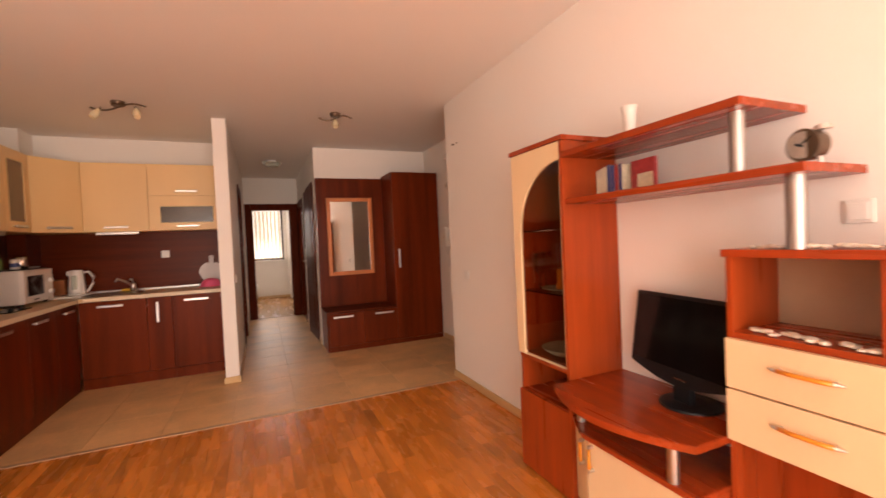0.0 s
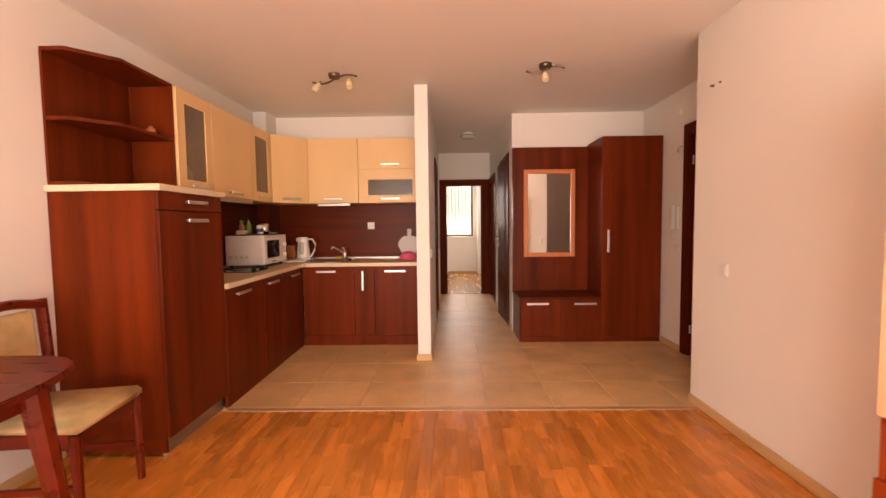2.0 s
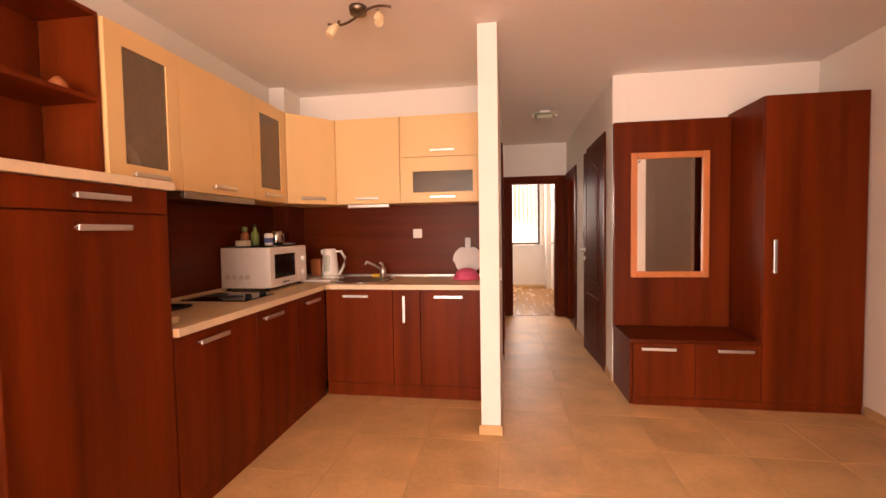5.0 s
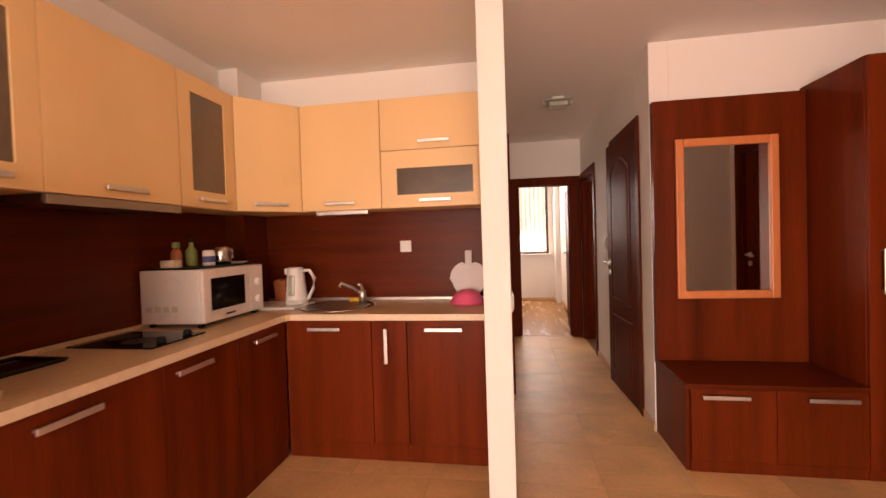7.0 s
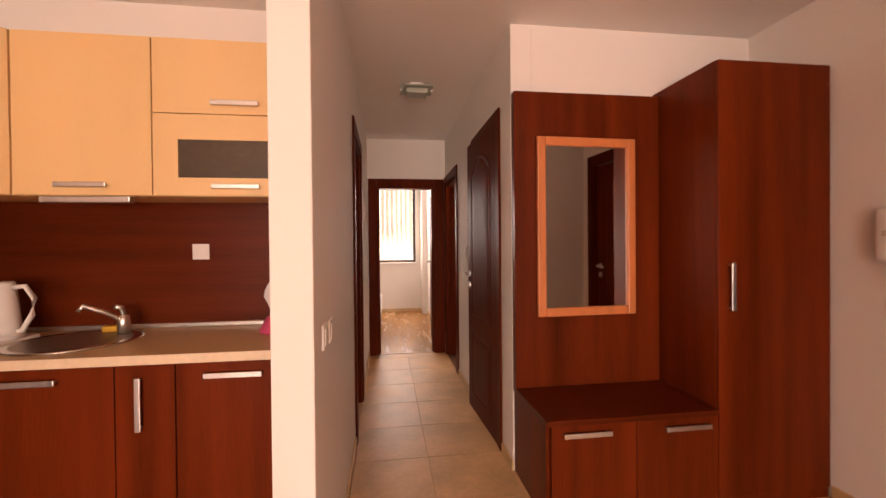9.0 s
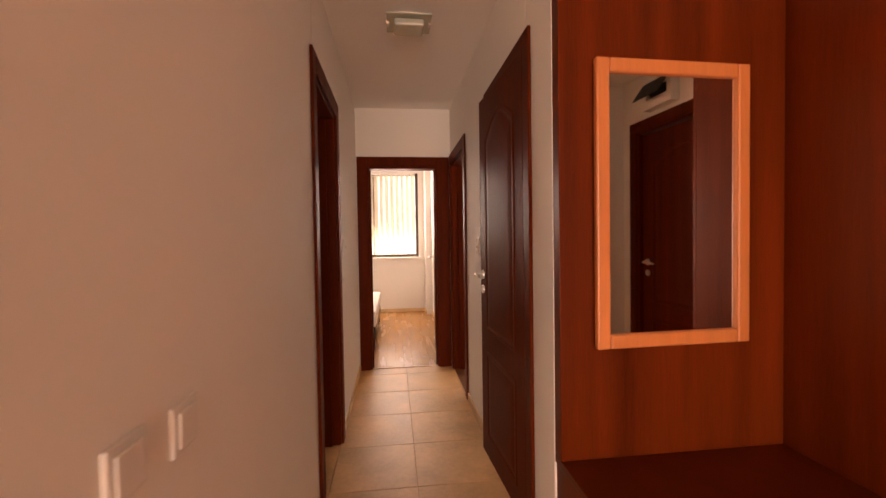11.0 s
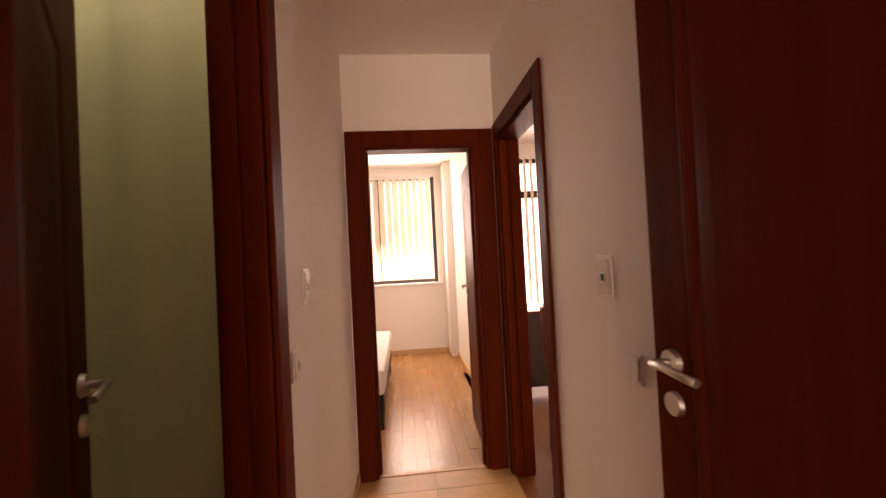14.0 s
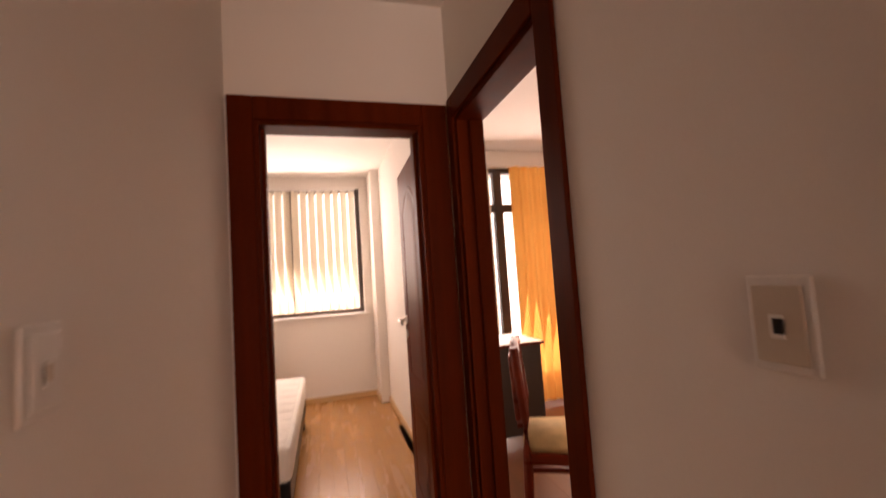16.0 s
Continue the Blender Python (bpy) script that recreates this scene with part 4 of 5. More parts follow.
# ---- ceiling lamps ----
def spot_lamp(name, at, wide, deg, heads, label):
    x, y, z = at
    c = thing(name, at, label, "ceiling lamp")
    part("canopy", lathe([(0.045, -0.035), (0.05, -0.01), (0.05, -0.0005)], at, 20), DARKMETAL, c, "", True)
    pts = [(x - wide + 2 * wide * i / 12, y, z - 0.045 + 0.025 * math.sin(2 * math.pi * i / 12 + math.pi)) for i in range(13)]
    part("wavy_arm", turn(tube(pts, 0.007), at, deg), DARKMETAL, c, "wavy bronze arm", True)
    for s in heads:
        px = x + s * wide * 0.62
        neck = rod((px, y, z - 0.045), (px + s * 0.01, y - 0.01, z - 0.075), 0.008)
        part("neck", turn(neck, at, deg), DARKMETAL, c)
        p, q = Vector((px + s * 0.01, y - 0.01, z - 0.07)), Vector((px + s * 0.035, y - 0.05, z - 0.14))
        bm = rod(p, p.lerp(q, 0.5), 0.016, 0.029, 18)
        rod(p.lerp(q, 0.5), q, 0.029, 0.024, 18, bm)
        part("shade", turn(bm, at, deg), BULB, c, "opal glass shade")
    return c


spot_lamp("ceiling_spot_lamp", (-1.046, 3.90, H), 0.21, -16, (-1, 1), "bronze ceiling lamp with a wavy arm and two glass spots")
spot_lamp("ceiling_spot_lamp", (0.667, 3.77, H), 0.15, -10, (0,), "bronze ceiling lamp with a wavy arm and one glass spot")
c = thing("hall_ceiling_lamp", (0.162, 6.2, H), "square glass ceiling lamp with a chrome mount", "ceiling lamp")
part("mount", box(0.112, 0.212, 6.15, 6.25, 2.485, H - 0.0005, 0.003), WHITE, c)
part("glass_plate", box(0.04, 0.285, 6.09, 6.31, 2.476, 2.484, 0.002), LAMPGLASS, c, "green-edged glass plate")
part("shade", box(0.08, 0.245, 6.13, 6.27, 2.435, 2.4755, 0.012), LAMPGLASS, c, "frosted glass shade")
for sx in (0.045, 0.28):
    part("clip", box(sx - 0.008, sx + 0.008, 6.18, 6.22, 2.466, 2.49, 0.002), CHROME, c)

# ---- living room wall unit ----
TX = RX - 0.003
c = thing("display_cabinet", (1.42, 1.48, 0), "tall cherry laminate display cabinet with an arched glass door", "cabinet")
part("side_panel", box(1.2435, TX, 1.272, 1.290, 0.0, 1.715), CHERRY, c)
part("side_panel", box(1.262, TX, 1.672, 1.690, 0.0, 1.715), CHERRY, c)
part("back_panel", box(TX - 0.008, TX, 1.2905, 1.6715, 0.0, 1.715), CHERRY, c)
part("top", box(1.236, TX, 1.262, 1.70, 1.7155, 1.738, 0.002), CHERRY_Y, c)
for z in (0.425, 0.625):
    part("shelf", box(1.262 if z < 0.5 else 1.2445, TX - 0.0085, 1.2905, 1.6715, z, z + 0.018), CHERRY_Y, c)
for z in (0.98, 1.30):
    part("glass_shelf", box(1.28, TX - 0.0085, 1.2905, 1.6715, z, z + 0.006), GLASS, c, "clear glass shelf")
# arched cream door: a face plate with an arch cut out at its inner edge
z0, z1, ya, yb = 0.645, 1.713, 1.291, 1.688
n = 18
arch = [(ya + 0.002, z0 + 0.004), (yb - 0.062, z0 + 0.004)]
for i in range(n + 1):
    s = i / n * math.pi / 2
    arch.append((ya + 0.002 + (yb - 0.062 - ya - 0.002) * math.cos(s), 1.30 + 0.33 * math.sin(s)))
outer = [(ya, z0), (yb, z0)]
for i in range(n + 1):
    s = i / n
    outer.append((yb, z0 + (z1 - z0) * min(1.0, s * 2)) if s <= 0.5 else (yb + (ya - yb) * (s - 0.5) * 2, z1))
bm = bmesh.new()
vi = [bm.verts.new((1.244, y, z)) for y, z in arch]
vo = [bm.verts.new((1.244, y, z)) for y, z in outer]
for i in range(len(vi)):
    j = (i + 1) % len(vi)
    bm.faces.new((vi[i], vi[j], vo[j], vo[i]))
r = bmesh.ops.extrude_face_region(bm, geom=bm.faces[:])
bmesh.ops.translate(bm, vec=(0.0175, 0, 0), verts=[v for v in r["geom"] if isinstance(v, bmesh.types.BMVert)])
bmesh.ops.recalc_face_normals(bm, faces=bm.faces)
dd = part("door", bm, CREAM2, c, "cream door with an arched window")
part("pane", box(1.251, 1.255, ya + 0.006, yb - 0.05, z0 + 0.02, 1.64), SMOKE, dd, "smoked glass pane").visible_shadow = False
part("lower_door", box(1.243, 1.2615, 1.2905, 1.688, 0.02, 0.44, 0.002), CHERRY, c)
for k, (z, col) in enumerate(((0.643, PLATEGREEN), (0.986, PLATEGREEN))):
    o = thing("glass_dish", (1.40, 1.46, z), "green pressed glass dish in the display cabinet", "dish")
    part("dish", lathe([(0.04, 0.0005), (0.09, 0.02), (0.13, 0.05), (0.125, 0.052), (0.085, 0.026), (0.0, 0.01)] if k == 0 else [(0.05, 0.0005), (0.10, 0.012), (0.12, 0.02), (0.10, 0.016), (0, 0.006)], (1.40, 1.47, z)), col, o, "", True)
for x, y in ((1.33, 1.58), (1.40, 1.62), (1.36, 1.36)):
    o = thing("wine_glass", (x, y, 0.986), "clear stemmed glass in the display cabinet", "glass", "glasses")
    part("glass", lathe([(0.03, 0.0005), (0.006, 0.006), (0.005, 0.08), (0.026, 0.11), (0.03, 0.17), (0.027, 0.20)], (x, y, 0.986), 16), GLASS, o, "", True)
o = thing("candle_holder", (1.33, 1.42, 0.986), "amber and white candle ornament", "ornament")
part("candle", lathe([(0.02, 0.021), (0.018, 0.05), (0.013, 0.055), (0.013, 0.12), (0, 0.122)], (1.33, 1.42, 0.986), 14), AMBER, o, "", True)

# wall shelves with round posts
c = thing("upper_wall_shelf", (1.4, 0.88, 1.65), "cherry laminate shelf carried on a chrome post", "shelf")
part("board", box(1.235, TX, 0.488, 1.2715, 1.632, 1.657, 0.002), CHERRY_Y, c)
part("post", rod((1.315, 0.545, 1.4435), (1.315, 0.545, 1.6315), 0.022, seg=20), SATIN, c, "round chrome post")
c = thing("lower_wall_shelf", (1.4, 0.8, 1.44), "cherry laminate shelf carried on a chrome post", "shelf")
part("board", box(1.255, TX, 0.345, 1.2715, 1.418, 1.443, 0.002), CHERRY_Y, c)
part("post", rod((1.335, 0.405, 1.2105), (1.335, 0.405, 1.4175), 0.025, seg=20), SATIN, c, "round chrome post")
for i, (w, hh, mat) in enumerate(((0.016, 0.13, PAPER), (0.016, 0.135, PAPER), (0.018, 0.14, PAPER), (0.02, 0.145, BLUE), (0.02, 0.14, BLUE), (0.018, 0.142, REDPRINT), (0.016, 0.138, BLUE))):
    o = thing("paperback_book", (1.40, 1.25 - i * 0.022, 1.4435), "small paperback book standing on the shelf", "book", "books on the shelf")
    y = 1.262 - i * 0.0225
    part("pages", box(1.442, 1.538, y - w + 0.001, y - 0.001, 1.445, 1.4425 + hh), PAPER, o)
    part("cover", box(1.44, 1.441, y - w, y, 1.4435, 1.4435 + hh), mat, o, "printed spine")
o = thing("picture_book", (1.40, 1.0, 1.4435), "red illustrated book leaning at the end of the row", "book")
part("cover", turn(box(1.455, 1.468, 0.945, 1.085, 1.446, 1.585, 0.002), (1.46, 1.0, 1.445), -8, "Z"), REDPRINT, o)
part("picture", turn(box(1.4541, 1.4546, 0.955, 1.045, 1.455, 1.525), (1.46, 1.0, 1.445), -8, "Z"), PAPER, o, "printed picture")
o = thing("vase", (1.45, 1.14, 1.657), "slim white glass vase on the upper shelf", "vase")
part("vase", lathe([(0.026, 0), (0.03, 0.01), (0.024, 0.06), (0.028, 0.12), (0.034, 0.15), (0.03, 0.15), (0.0, 0.03)], (1.42, 1.04, 1.6575), 18), WHITE, o, "", True)
o = thing("alarm_clock", (1.42, 0.52, 1.443), "round silver alarm clock on the shelf", "clock")
CK = (1.40, 0.405, 1.503)
part("case", rod((CK[0] - 0.02, CK[1] + 0.005, CK[2]), (CK[0] + 0.03, CK[1] - 0.005, CK[2]), 0.046, 0.04, 28), DARKMETAL, o)
part("dial", rod((CK[0] - 0.0225, CK[1] + 0.005, CK[2]), (CK[0] - 0.0205, CK[1] + 0.005, CK[2]), 0.038, seg=28), STEEL, o, "grey dial")
part("minute_hand", turn(box(CK[0] - 0.0245, CK[0] - 0.0235, CK[1] + 0.003, CK[1] + 0.007, CK[2], CK[2] + 0.027), CK, 50, "X"), BLACK, o)
part("hour_pointer", turn(box(CK[0] - 0.0245, CK[0] - 0.0235, CK[1] + 0.002, CK[1] + 0.008, CK[2], CK[2] + 0.019), CK, -60, "X"), BLACK, o)
for s in (-1, 1):
    part("foot", rod((CK[0], CK[1] + s * 0.03, 1.4435), (CK[0], CK[1] + s * 0.025, CK[2] - 0.036), 0.006), CHROME, o)
part("bell", lathe([(0.022, 0), (0.018, 0.012), (0.0, 0.018)], (CK[0] + 0.01, CK[1] - 0.03, CK[2] + 0.038), 14), CHROME, o)

# drawer cabinet
c = thing("drawer_cabinet", (1.45, 0.1, 0), "cherry laminate cabinet with an open compartment and two cream drawers", "cabinet")
FX, Y0, Y1 = 1.322, -0.36, 0.596
part("side_panel", box(FX, TX, Y1 - 0.018, Y1, 0, 1.185), CHERRY, c)
part("side_panel", box(FX, TX, Y0, Y0 + 0.018, 0, 1.185), CHERRY, c)
part("top", box(FX - 0.012, TX, Y0 - 0.005, Y1 + 0.008, 1.1855, 1.21, 0.002), CHERRY_Y, c)
part("shelf", box(FX + 0.002, TX, Y0 + 0.0185, Y1 - 0.0185, 0.93, 0.948), CHERRY_Y, c)
part("carcass", box(FX + 0.002, TX, Y0 + 0.0185, Y1 - 0.0185, 0.60, 0.929), CHERRY, c)
part("divider", box(FX + 0.004, TX - 0.006, 0.212, 0.23, 0.9485, 1.185), CHERRY, c)
# added tan sheet: the wall's shade in this compartment put into its colour
part("back_panel", box(TX - 0.005, TX, Y0 + 0.0185, Y1 - 0.0185, 0.9485, 1.185), SHADED_WALL, c, "tan hardboard back")
part("back_panel", box(TX - 0.005, TX, Y0 + 0.0185, Y1 - 0.0185, 0.0805, 0.5995), CHERRY, c)
part("bottom", box(FX + 0.002, TX, Y0 + 0.0185, Y1 - 0.0185, 0.06, 0.08), CHERRY_Y, c)
for z0, z1 in ((0.772, 0.928), (0.602, 0.766)):
    dd = part("drawer_front", box(FX - 0.018, FX + 0.0015, Y0 + 0.002, Y1 - 0.002, z0, z1, 0.002), CREAM2, c, "cream drawer front")
    zc = (z0 + z1) / 2 + 0.015
    part("handle", tube([(FX - 0.036, 0.44, zc), (FX - 0.042, 0.40, zc), (FX - 0.042, 0.34, zc), (FX - 0.036, 0.31, zc)], 0.0065), AMBER, dd, "amber handle with chrome ends", True)
    for y, e in ((0.44, 0.022), (0.31, -0.022)):
        part("handle_post", rod((FX - 0.018, y, zc), (FX - 0.036, y, zc), 0.005, seg=10), CHROME, dd, "chrome post")
        part("handle_end", rod((FX - 0.036, y, zc), (FX - 0.03, y + e, zc), 0.0068, 0.003, 12), CHROME, dd, "chrome end")
random.seed(4)
for nm, z, m in (("shell_garland", 1.2105, 34), ("shell_garland", 0.9485, 30)):
    o = thing(nm, (FX + 0.05, 0.1, z), "row of pale sea shells and pebbles along the board edge", "shells")
    for i in range(m):
        s = random.uniform(0.009, 0.017)
        bm = bmesh.new()
        at = Matrix.Translation((FX + 0.04 + random.uniform(-0.02, 0.02), 0.53 - i * 0.026 + random.uniform(-0.006, 0.006), z + s * 0.5))
        bmesh.ops.create_icosphere(bm, subdivisions=1, radius=1.0, matrix=at @ Matrix.Rotation(random.uniform(0, 3), 4, "Z") @ Matrix.Diagonal((s * 1.5, s, s * 0.5, 1)))
        part("shell", bm, SHELL, o)

# television deck with a bowed front
c = thing("tv_stand", (1.35, 0.92, 0), "cherry laminate television stand with a bowed top on chrome posts", "tv stand")


def bow(off):
    pts = [(TX, 0.600), (TX, 1.270)]
    for i in range(15):
        s = i / 14
        y = 1.268 + (0.602 - 1.268) * s
        x = 1.215 - (0.165 * math.sin(math.pi * (0.12 + 0.8 * s)) ** 0.9) + off
        pts.append((x, y))
    return pts


part("top", prism(bow(0.0), 0.575, 0.602, 0.003), CHERRY_Y, c)
part("lower_board", prism([(TX, 0.602), (TX, 1.270), (1.25, 1.270), (1.165, 1.115), (1.165, 0.602)], 0.415, 0.437, 0.002), CHERRY_Y, c)
part("body", prism([(TX, 0.604), (TX, 1.268), (1.285, 1.268), (1.215, 1.125), (1.215, 0.604)], 0.05, 0.4145), CHERRY, c)
for x, y in ((1.185, 0.70), (1.245, 1.205)):
    part("post", rod((x, y, 0.4375), (x, y, 0.5745), 0.02, seg=18), SATIN, c, "round satin steel post")
corner = prism([(1.283, 1.266), (1.262, 1.266), (1.194, 1.124), (1.213, 1.124)], 0.06, 0.408, 0.002)
for bm, hx, hy in ((corner, 1.208, 1.150), (box(1.194, 1.213, 0.608, 1.119, 0.06, 0.408, 0.002), 1.196, 1.085)):
    dd = part("door", bm, CREAM2, c, "cream door")
    part("handle", rod((hx - 0.024, hy, 0.375), (hx - 0.024, hy, 0.295), 0.0065, seg=12), AMBER, dd, "amber handle bar")
    for z in (0.385, 0.285):
        part("handle_end", rod((hx, hy, z), (hx - 0.03, hy, z), 0.008, 0.007, 12), CHROME, dd, "chrome end")

c = thing("television", (1.42, 0.86, 0.602), "small black flat-screen television switched off", "television")
bm = prism([(-0.215, 0.42), (-0.215, 0.115)] + [(-0.215 + 0.0485 * i, 0.115 - 0.045 * math.sin(math.pi * i / 10)) for i in range(1, 10)] + [(0.27, 0.115), (0.27, 0.42)], -0.018, 0.02, 0.004)
for v in bm.verts:
    v.co = (v.co.z, v.co.x, v.co.y)
bmesh.ops.recalc_face_normals(bm, faces=bm.faces)
tv = [part("case", bm, BLACK, c), part("screen", box(-0.0205, -0.0185, -0.198, 0.252, 0.135, 0.405), BLACKGLASS, c, "dark glossy screen"),
      part("logo_bar", box(-0.0215, -0.0185, -0.03, 0.03, 0.098, 0.104), STEEL, c, "small pale maker's mark"),
      part("neck", box(0.0, 0.03, -0.04, 0.04, 0.012, 0.10, 0.004), BLACK, c),
      part("foot", lathe([(0.11, 0.0005), (0.108, 0.008), (0.05, 0.016), (0.0, 0.017)], (0.045, 0, 0), 30), BLACK, c)]
for ob in tv:
    ob.data.transform(pose(1.405, 0.83, 0.602, 0, 0, -8) @ (Matrix.Rotation(radians(9), 4, "Y") if ob.name.split(".")[0] in ("case", "screen", "logo_bar") else Matrix.Identity(4)))

# ---- dining table and chair by the left wall ----
c = thing("dining_table", (-1.92, 1.2, 0), "dark red wooden dining table with a rounded top", "table")
TC = (-1.86, 1.17)
pts = []
for i in range(48):
    a = 2 * math.pi * i / 48
    e = 0.62
    pts.append((TC[0] + 0.43 * math.copysign(abs(math.cos(a)) ** e, math.cos(a)), TC[1] + 0.86 * math.copysign(abs(math.sin(a)) ** e, math.sin(a))))
part("tabletop", prism(pts, 0.722, 0.75, 0.006), TABLEWOOD, c)
part("apron", box(TC[0] - 0.30, TC[0] + 0.30, TC[1] - 0.58, TC[1] + 0.58, 0.64, 0.7215, 0.004), TABLEWOOD, c)
for sx in (-1, 1):
    for sy in (-1, 1):
        bm = rod((TC[0] + sx * 0.31, TC[1] + sy * 0.59, 0.7205), (TC[0] + sx * 0.35, TC[1] + sy * 0.66, 0.0), 0.042, 0.028, 8)
        part("leg", bm, TABLEWOOD, c)


def dining_chair(name, m, label, back=None):
    """Wooden chair with a padded seat and back; local +x is the way it faces."""
    c = thing(name, (0, 0, 0), label, "chair", "dining chairs")
    for s in (-1, 1):
        pts = [(-0.20, s * 0.17, 0.0), (-0.185, s * 0.17, 0.42), (-0.185, s * 0.175, 0.60), (-0.215, s * 0.185, 0.93)]
        part("back_leg", tube(pts, 0.024, 8), TABLEWOOD, c)
        part("front_leg", rod((0.185, s * 0.19, 0.42), (0.195, s * 0.195, 0.0), 0.022, 0.016, 10), TABLEWOOD, c)
        part("side_rail", box(-0.17, 0.17, s * 0.178 - 0.011, s * 0.178 + 0.011, 0.37, 0.425, 0.003), TABLEWOOD, c)
        part("stretcher", box(-0.18, 0.18, s * 0.182 - 0.009, s * 0.182 + 0.009, 0.17, 0.20, 0.003), TABLEWOOD, c)
    part("front_rail", box(0.172, 0.195, -0.168, 0.168, 0.37, 0.425, 0.003), TABLEWOOD, c)
    part("back_rail", box(-0.195, -0.175, -0.155, 0.155, 0.37, 0.425, 0.003), TABLEWOOD, c)
    n = 13
    bm = prism([(-0.20, -0.175), (0.215, -0.215), (0.215, 0.215), (-0.20, 0.175)], 0.426, 0.478, 0.014)
    part("seat", bm, UPHOL, c, "beige patterned padded seat", True)
    pts = [(-0.205 - 0.012 * math.sin(math.pi * i / 10), -0.185 + 0.037 * i, 0.90 + 0.028 * math.sin(math.pi * i / 10)) for i in range(11)]
    part("top_rail", tube(pts, 0.022, 8), TABLEWOOD, c)
    bm = box(-0.232, -0.202, -0.15, 0.15, 0.56, 0.885, 0.012)
    turn(bm, (-0.21, 0, 0.56), -3, "Y")
    part("back_pad", bm, back or UPHOL, c, "dark wooden back board" if back else "beige patterned padded back")
    part("lower_back_rail", box(-0.225, -0.195, -0.16, 0.16, 0.535, 0.558, 0.003), TABLEWOOD, c)
    c.matrix_basis = m
    return c


dining_chair("dining_chair", pose(-1.85, 2.18, 0, 0, 0, 6), "dark red wooden chair with a beige padded seat at the table")
dining_chair("dining_chair", pose(1.20, 8.12, 0, 0, 0, -27), "dark wooden chair with a beige padded seat before the desk", TABLEWOOD)

# ---- bedroom ----
c = thing("bed", (-0.7, 9.5, 0), "low bed with a dark base and a bare white mattress", "bed")
BX0, BX1, B0, B1 = -1.12, -0.155, 8.55, 10.32
part("base", box(BX0, BX1 - 0.01, B0 + 0.01, B1 - 0.01, 0.14, 0.275, 0.004), BLACK, c, "dark bed base")
bm = box(BX0, BX1, B0, B1, 0.2755, 0.46, 0.03)
part("mattress", bm, MATTRESS, c, "white quilted mattress")
for i in range(9):
    y = B0 + 0.1 + i * (B1 - B0 - 0.2) / 8
    part("quilting", rod((BX0 + 0.03, y, 0.4585), (BX1 - 0.03, y, 0.4585), 0.004, seg=6), MATTRESS, c)
for x in (BX0 + 0.05, BX1 - 0.05):
    for y in (B0 + 0.09, B1 - 0.06):
        part("leg", box(x - 0.03, x + 0.03, y - 0.03, y + 0.03, 0, 0.1395), BLACK, c)


def window_unit(name, x0, x1, z0, z1, y, mullions, transom, label):
    c = tagged(thing(name, ((x0 + x1) / 2, y, z0), label, "window"), kind="structure")
    w = 0.05
    part("frame", frame_bm("x", y, y + 0.06, x0, x1, z0, z1, x0 + w, x1 - w, z0 + w, z1 - w), WINFRAME, c)
    for mx in mullions:
        part("mullion", box(mx - 0.045, mx + 0.045, y + 0.001, y + 0.059, z0 + w, z1 - w), WINFRAME, c)
    edges = [x0 + w] + [e for mx in mullions for e in (mx - 0.045, mx + 0.045)] + [x1 - w]
    for i in range(0, len(edges), 2):
        part("pane", box(edges[i], edges[i + 1], y + 0.026, y + 0.032, z0 + w, z1 - w), GLASS, c, "clear window pane").visible_shadow = False
        if transom:
            part("transom", box(edges[i] + 0.0005, edges[i + 1] - 0.0005, y + 0.0015, y + 0.0585, transom - 0.04, transom + 0.04), WINFRAME, c)
    return c


window_unit("window_1", -1.0, 0.49, 0.95, 2.40, BY + 0.07, (-0.30,), 0, "dark-framed bedroom window behind vertical blinds")
setting("window_sill", box(-1.04, 0.53, BY - 0.05, BY + 0.068, 0.925, 0.949, 0.004), WHITE, "white window sill board", "sill")
setting("backdrop_bedroom", box(-2.6, 2.0, BY + 1.2, BY + 1.22, -0.5, 4.0), DAY, "bright white sky outside the window", "backdrop")


def blinds(x0, x1, z0, z1, y, n, deg, group):
    rail = tagged(thing("blind_rail", ((x0 + x1) / 2, y, z1), "white head rail of the vertical blinds", "blind"), group=group)
    part("rail", box(x0, x1, y - 0.018, y + 0.018, z1 + 0.004, z1 + 0.03, 0.003), WHITE, rail)
    w = (x1 - x0) / n
    bm = bmesh.new()
    k = 5
    cols = []
    for i in range(k):
        u = (i / (k - 1) - 0.5)
        cols.append((u * w * 1.12, 0.008 * math.cos(u * math.pi)))
    v0 = [bm.verts.new((a, d, 0.0)) for a, d in cols]
    v1 = [bm.verts.new((a, d, z1 - z0)) for a, d in cols]
    for i in range(k - 1):
        bm.faces.new((v0[i], v0[i + 1], v1[i + 1], v1[i]))
    me = bpy.data.meshes.new("slat")
    bm.to_mesh(me)
    bm.free()
    me.materials.append(BLIND)
    random.seed(7)
    for i in range(n):
        s = new("slat", me)
        s.parent = rail
        s.matrix_parent_inverse = rail.matrix_basis.inverted()
        s.matrix_basis = pose(x0 + w * (i + 0.5), y, z0, 0, 0, deg + random.uniform(-5, 5))
    return rail


blinds(-0.98, 0.44, 1.0, 2.36, BY - 0.005, 16, 44, "bedroom blinds")

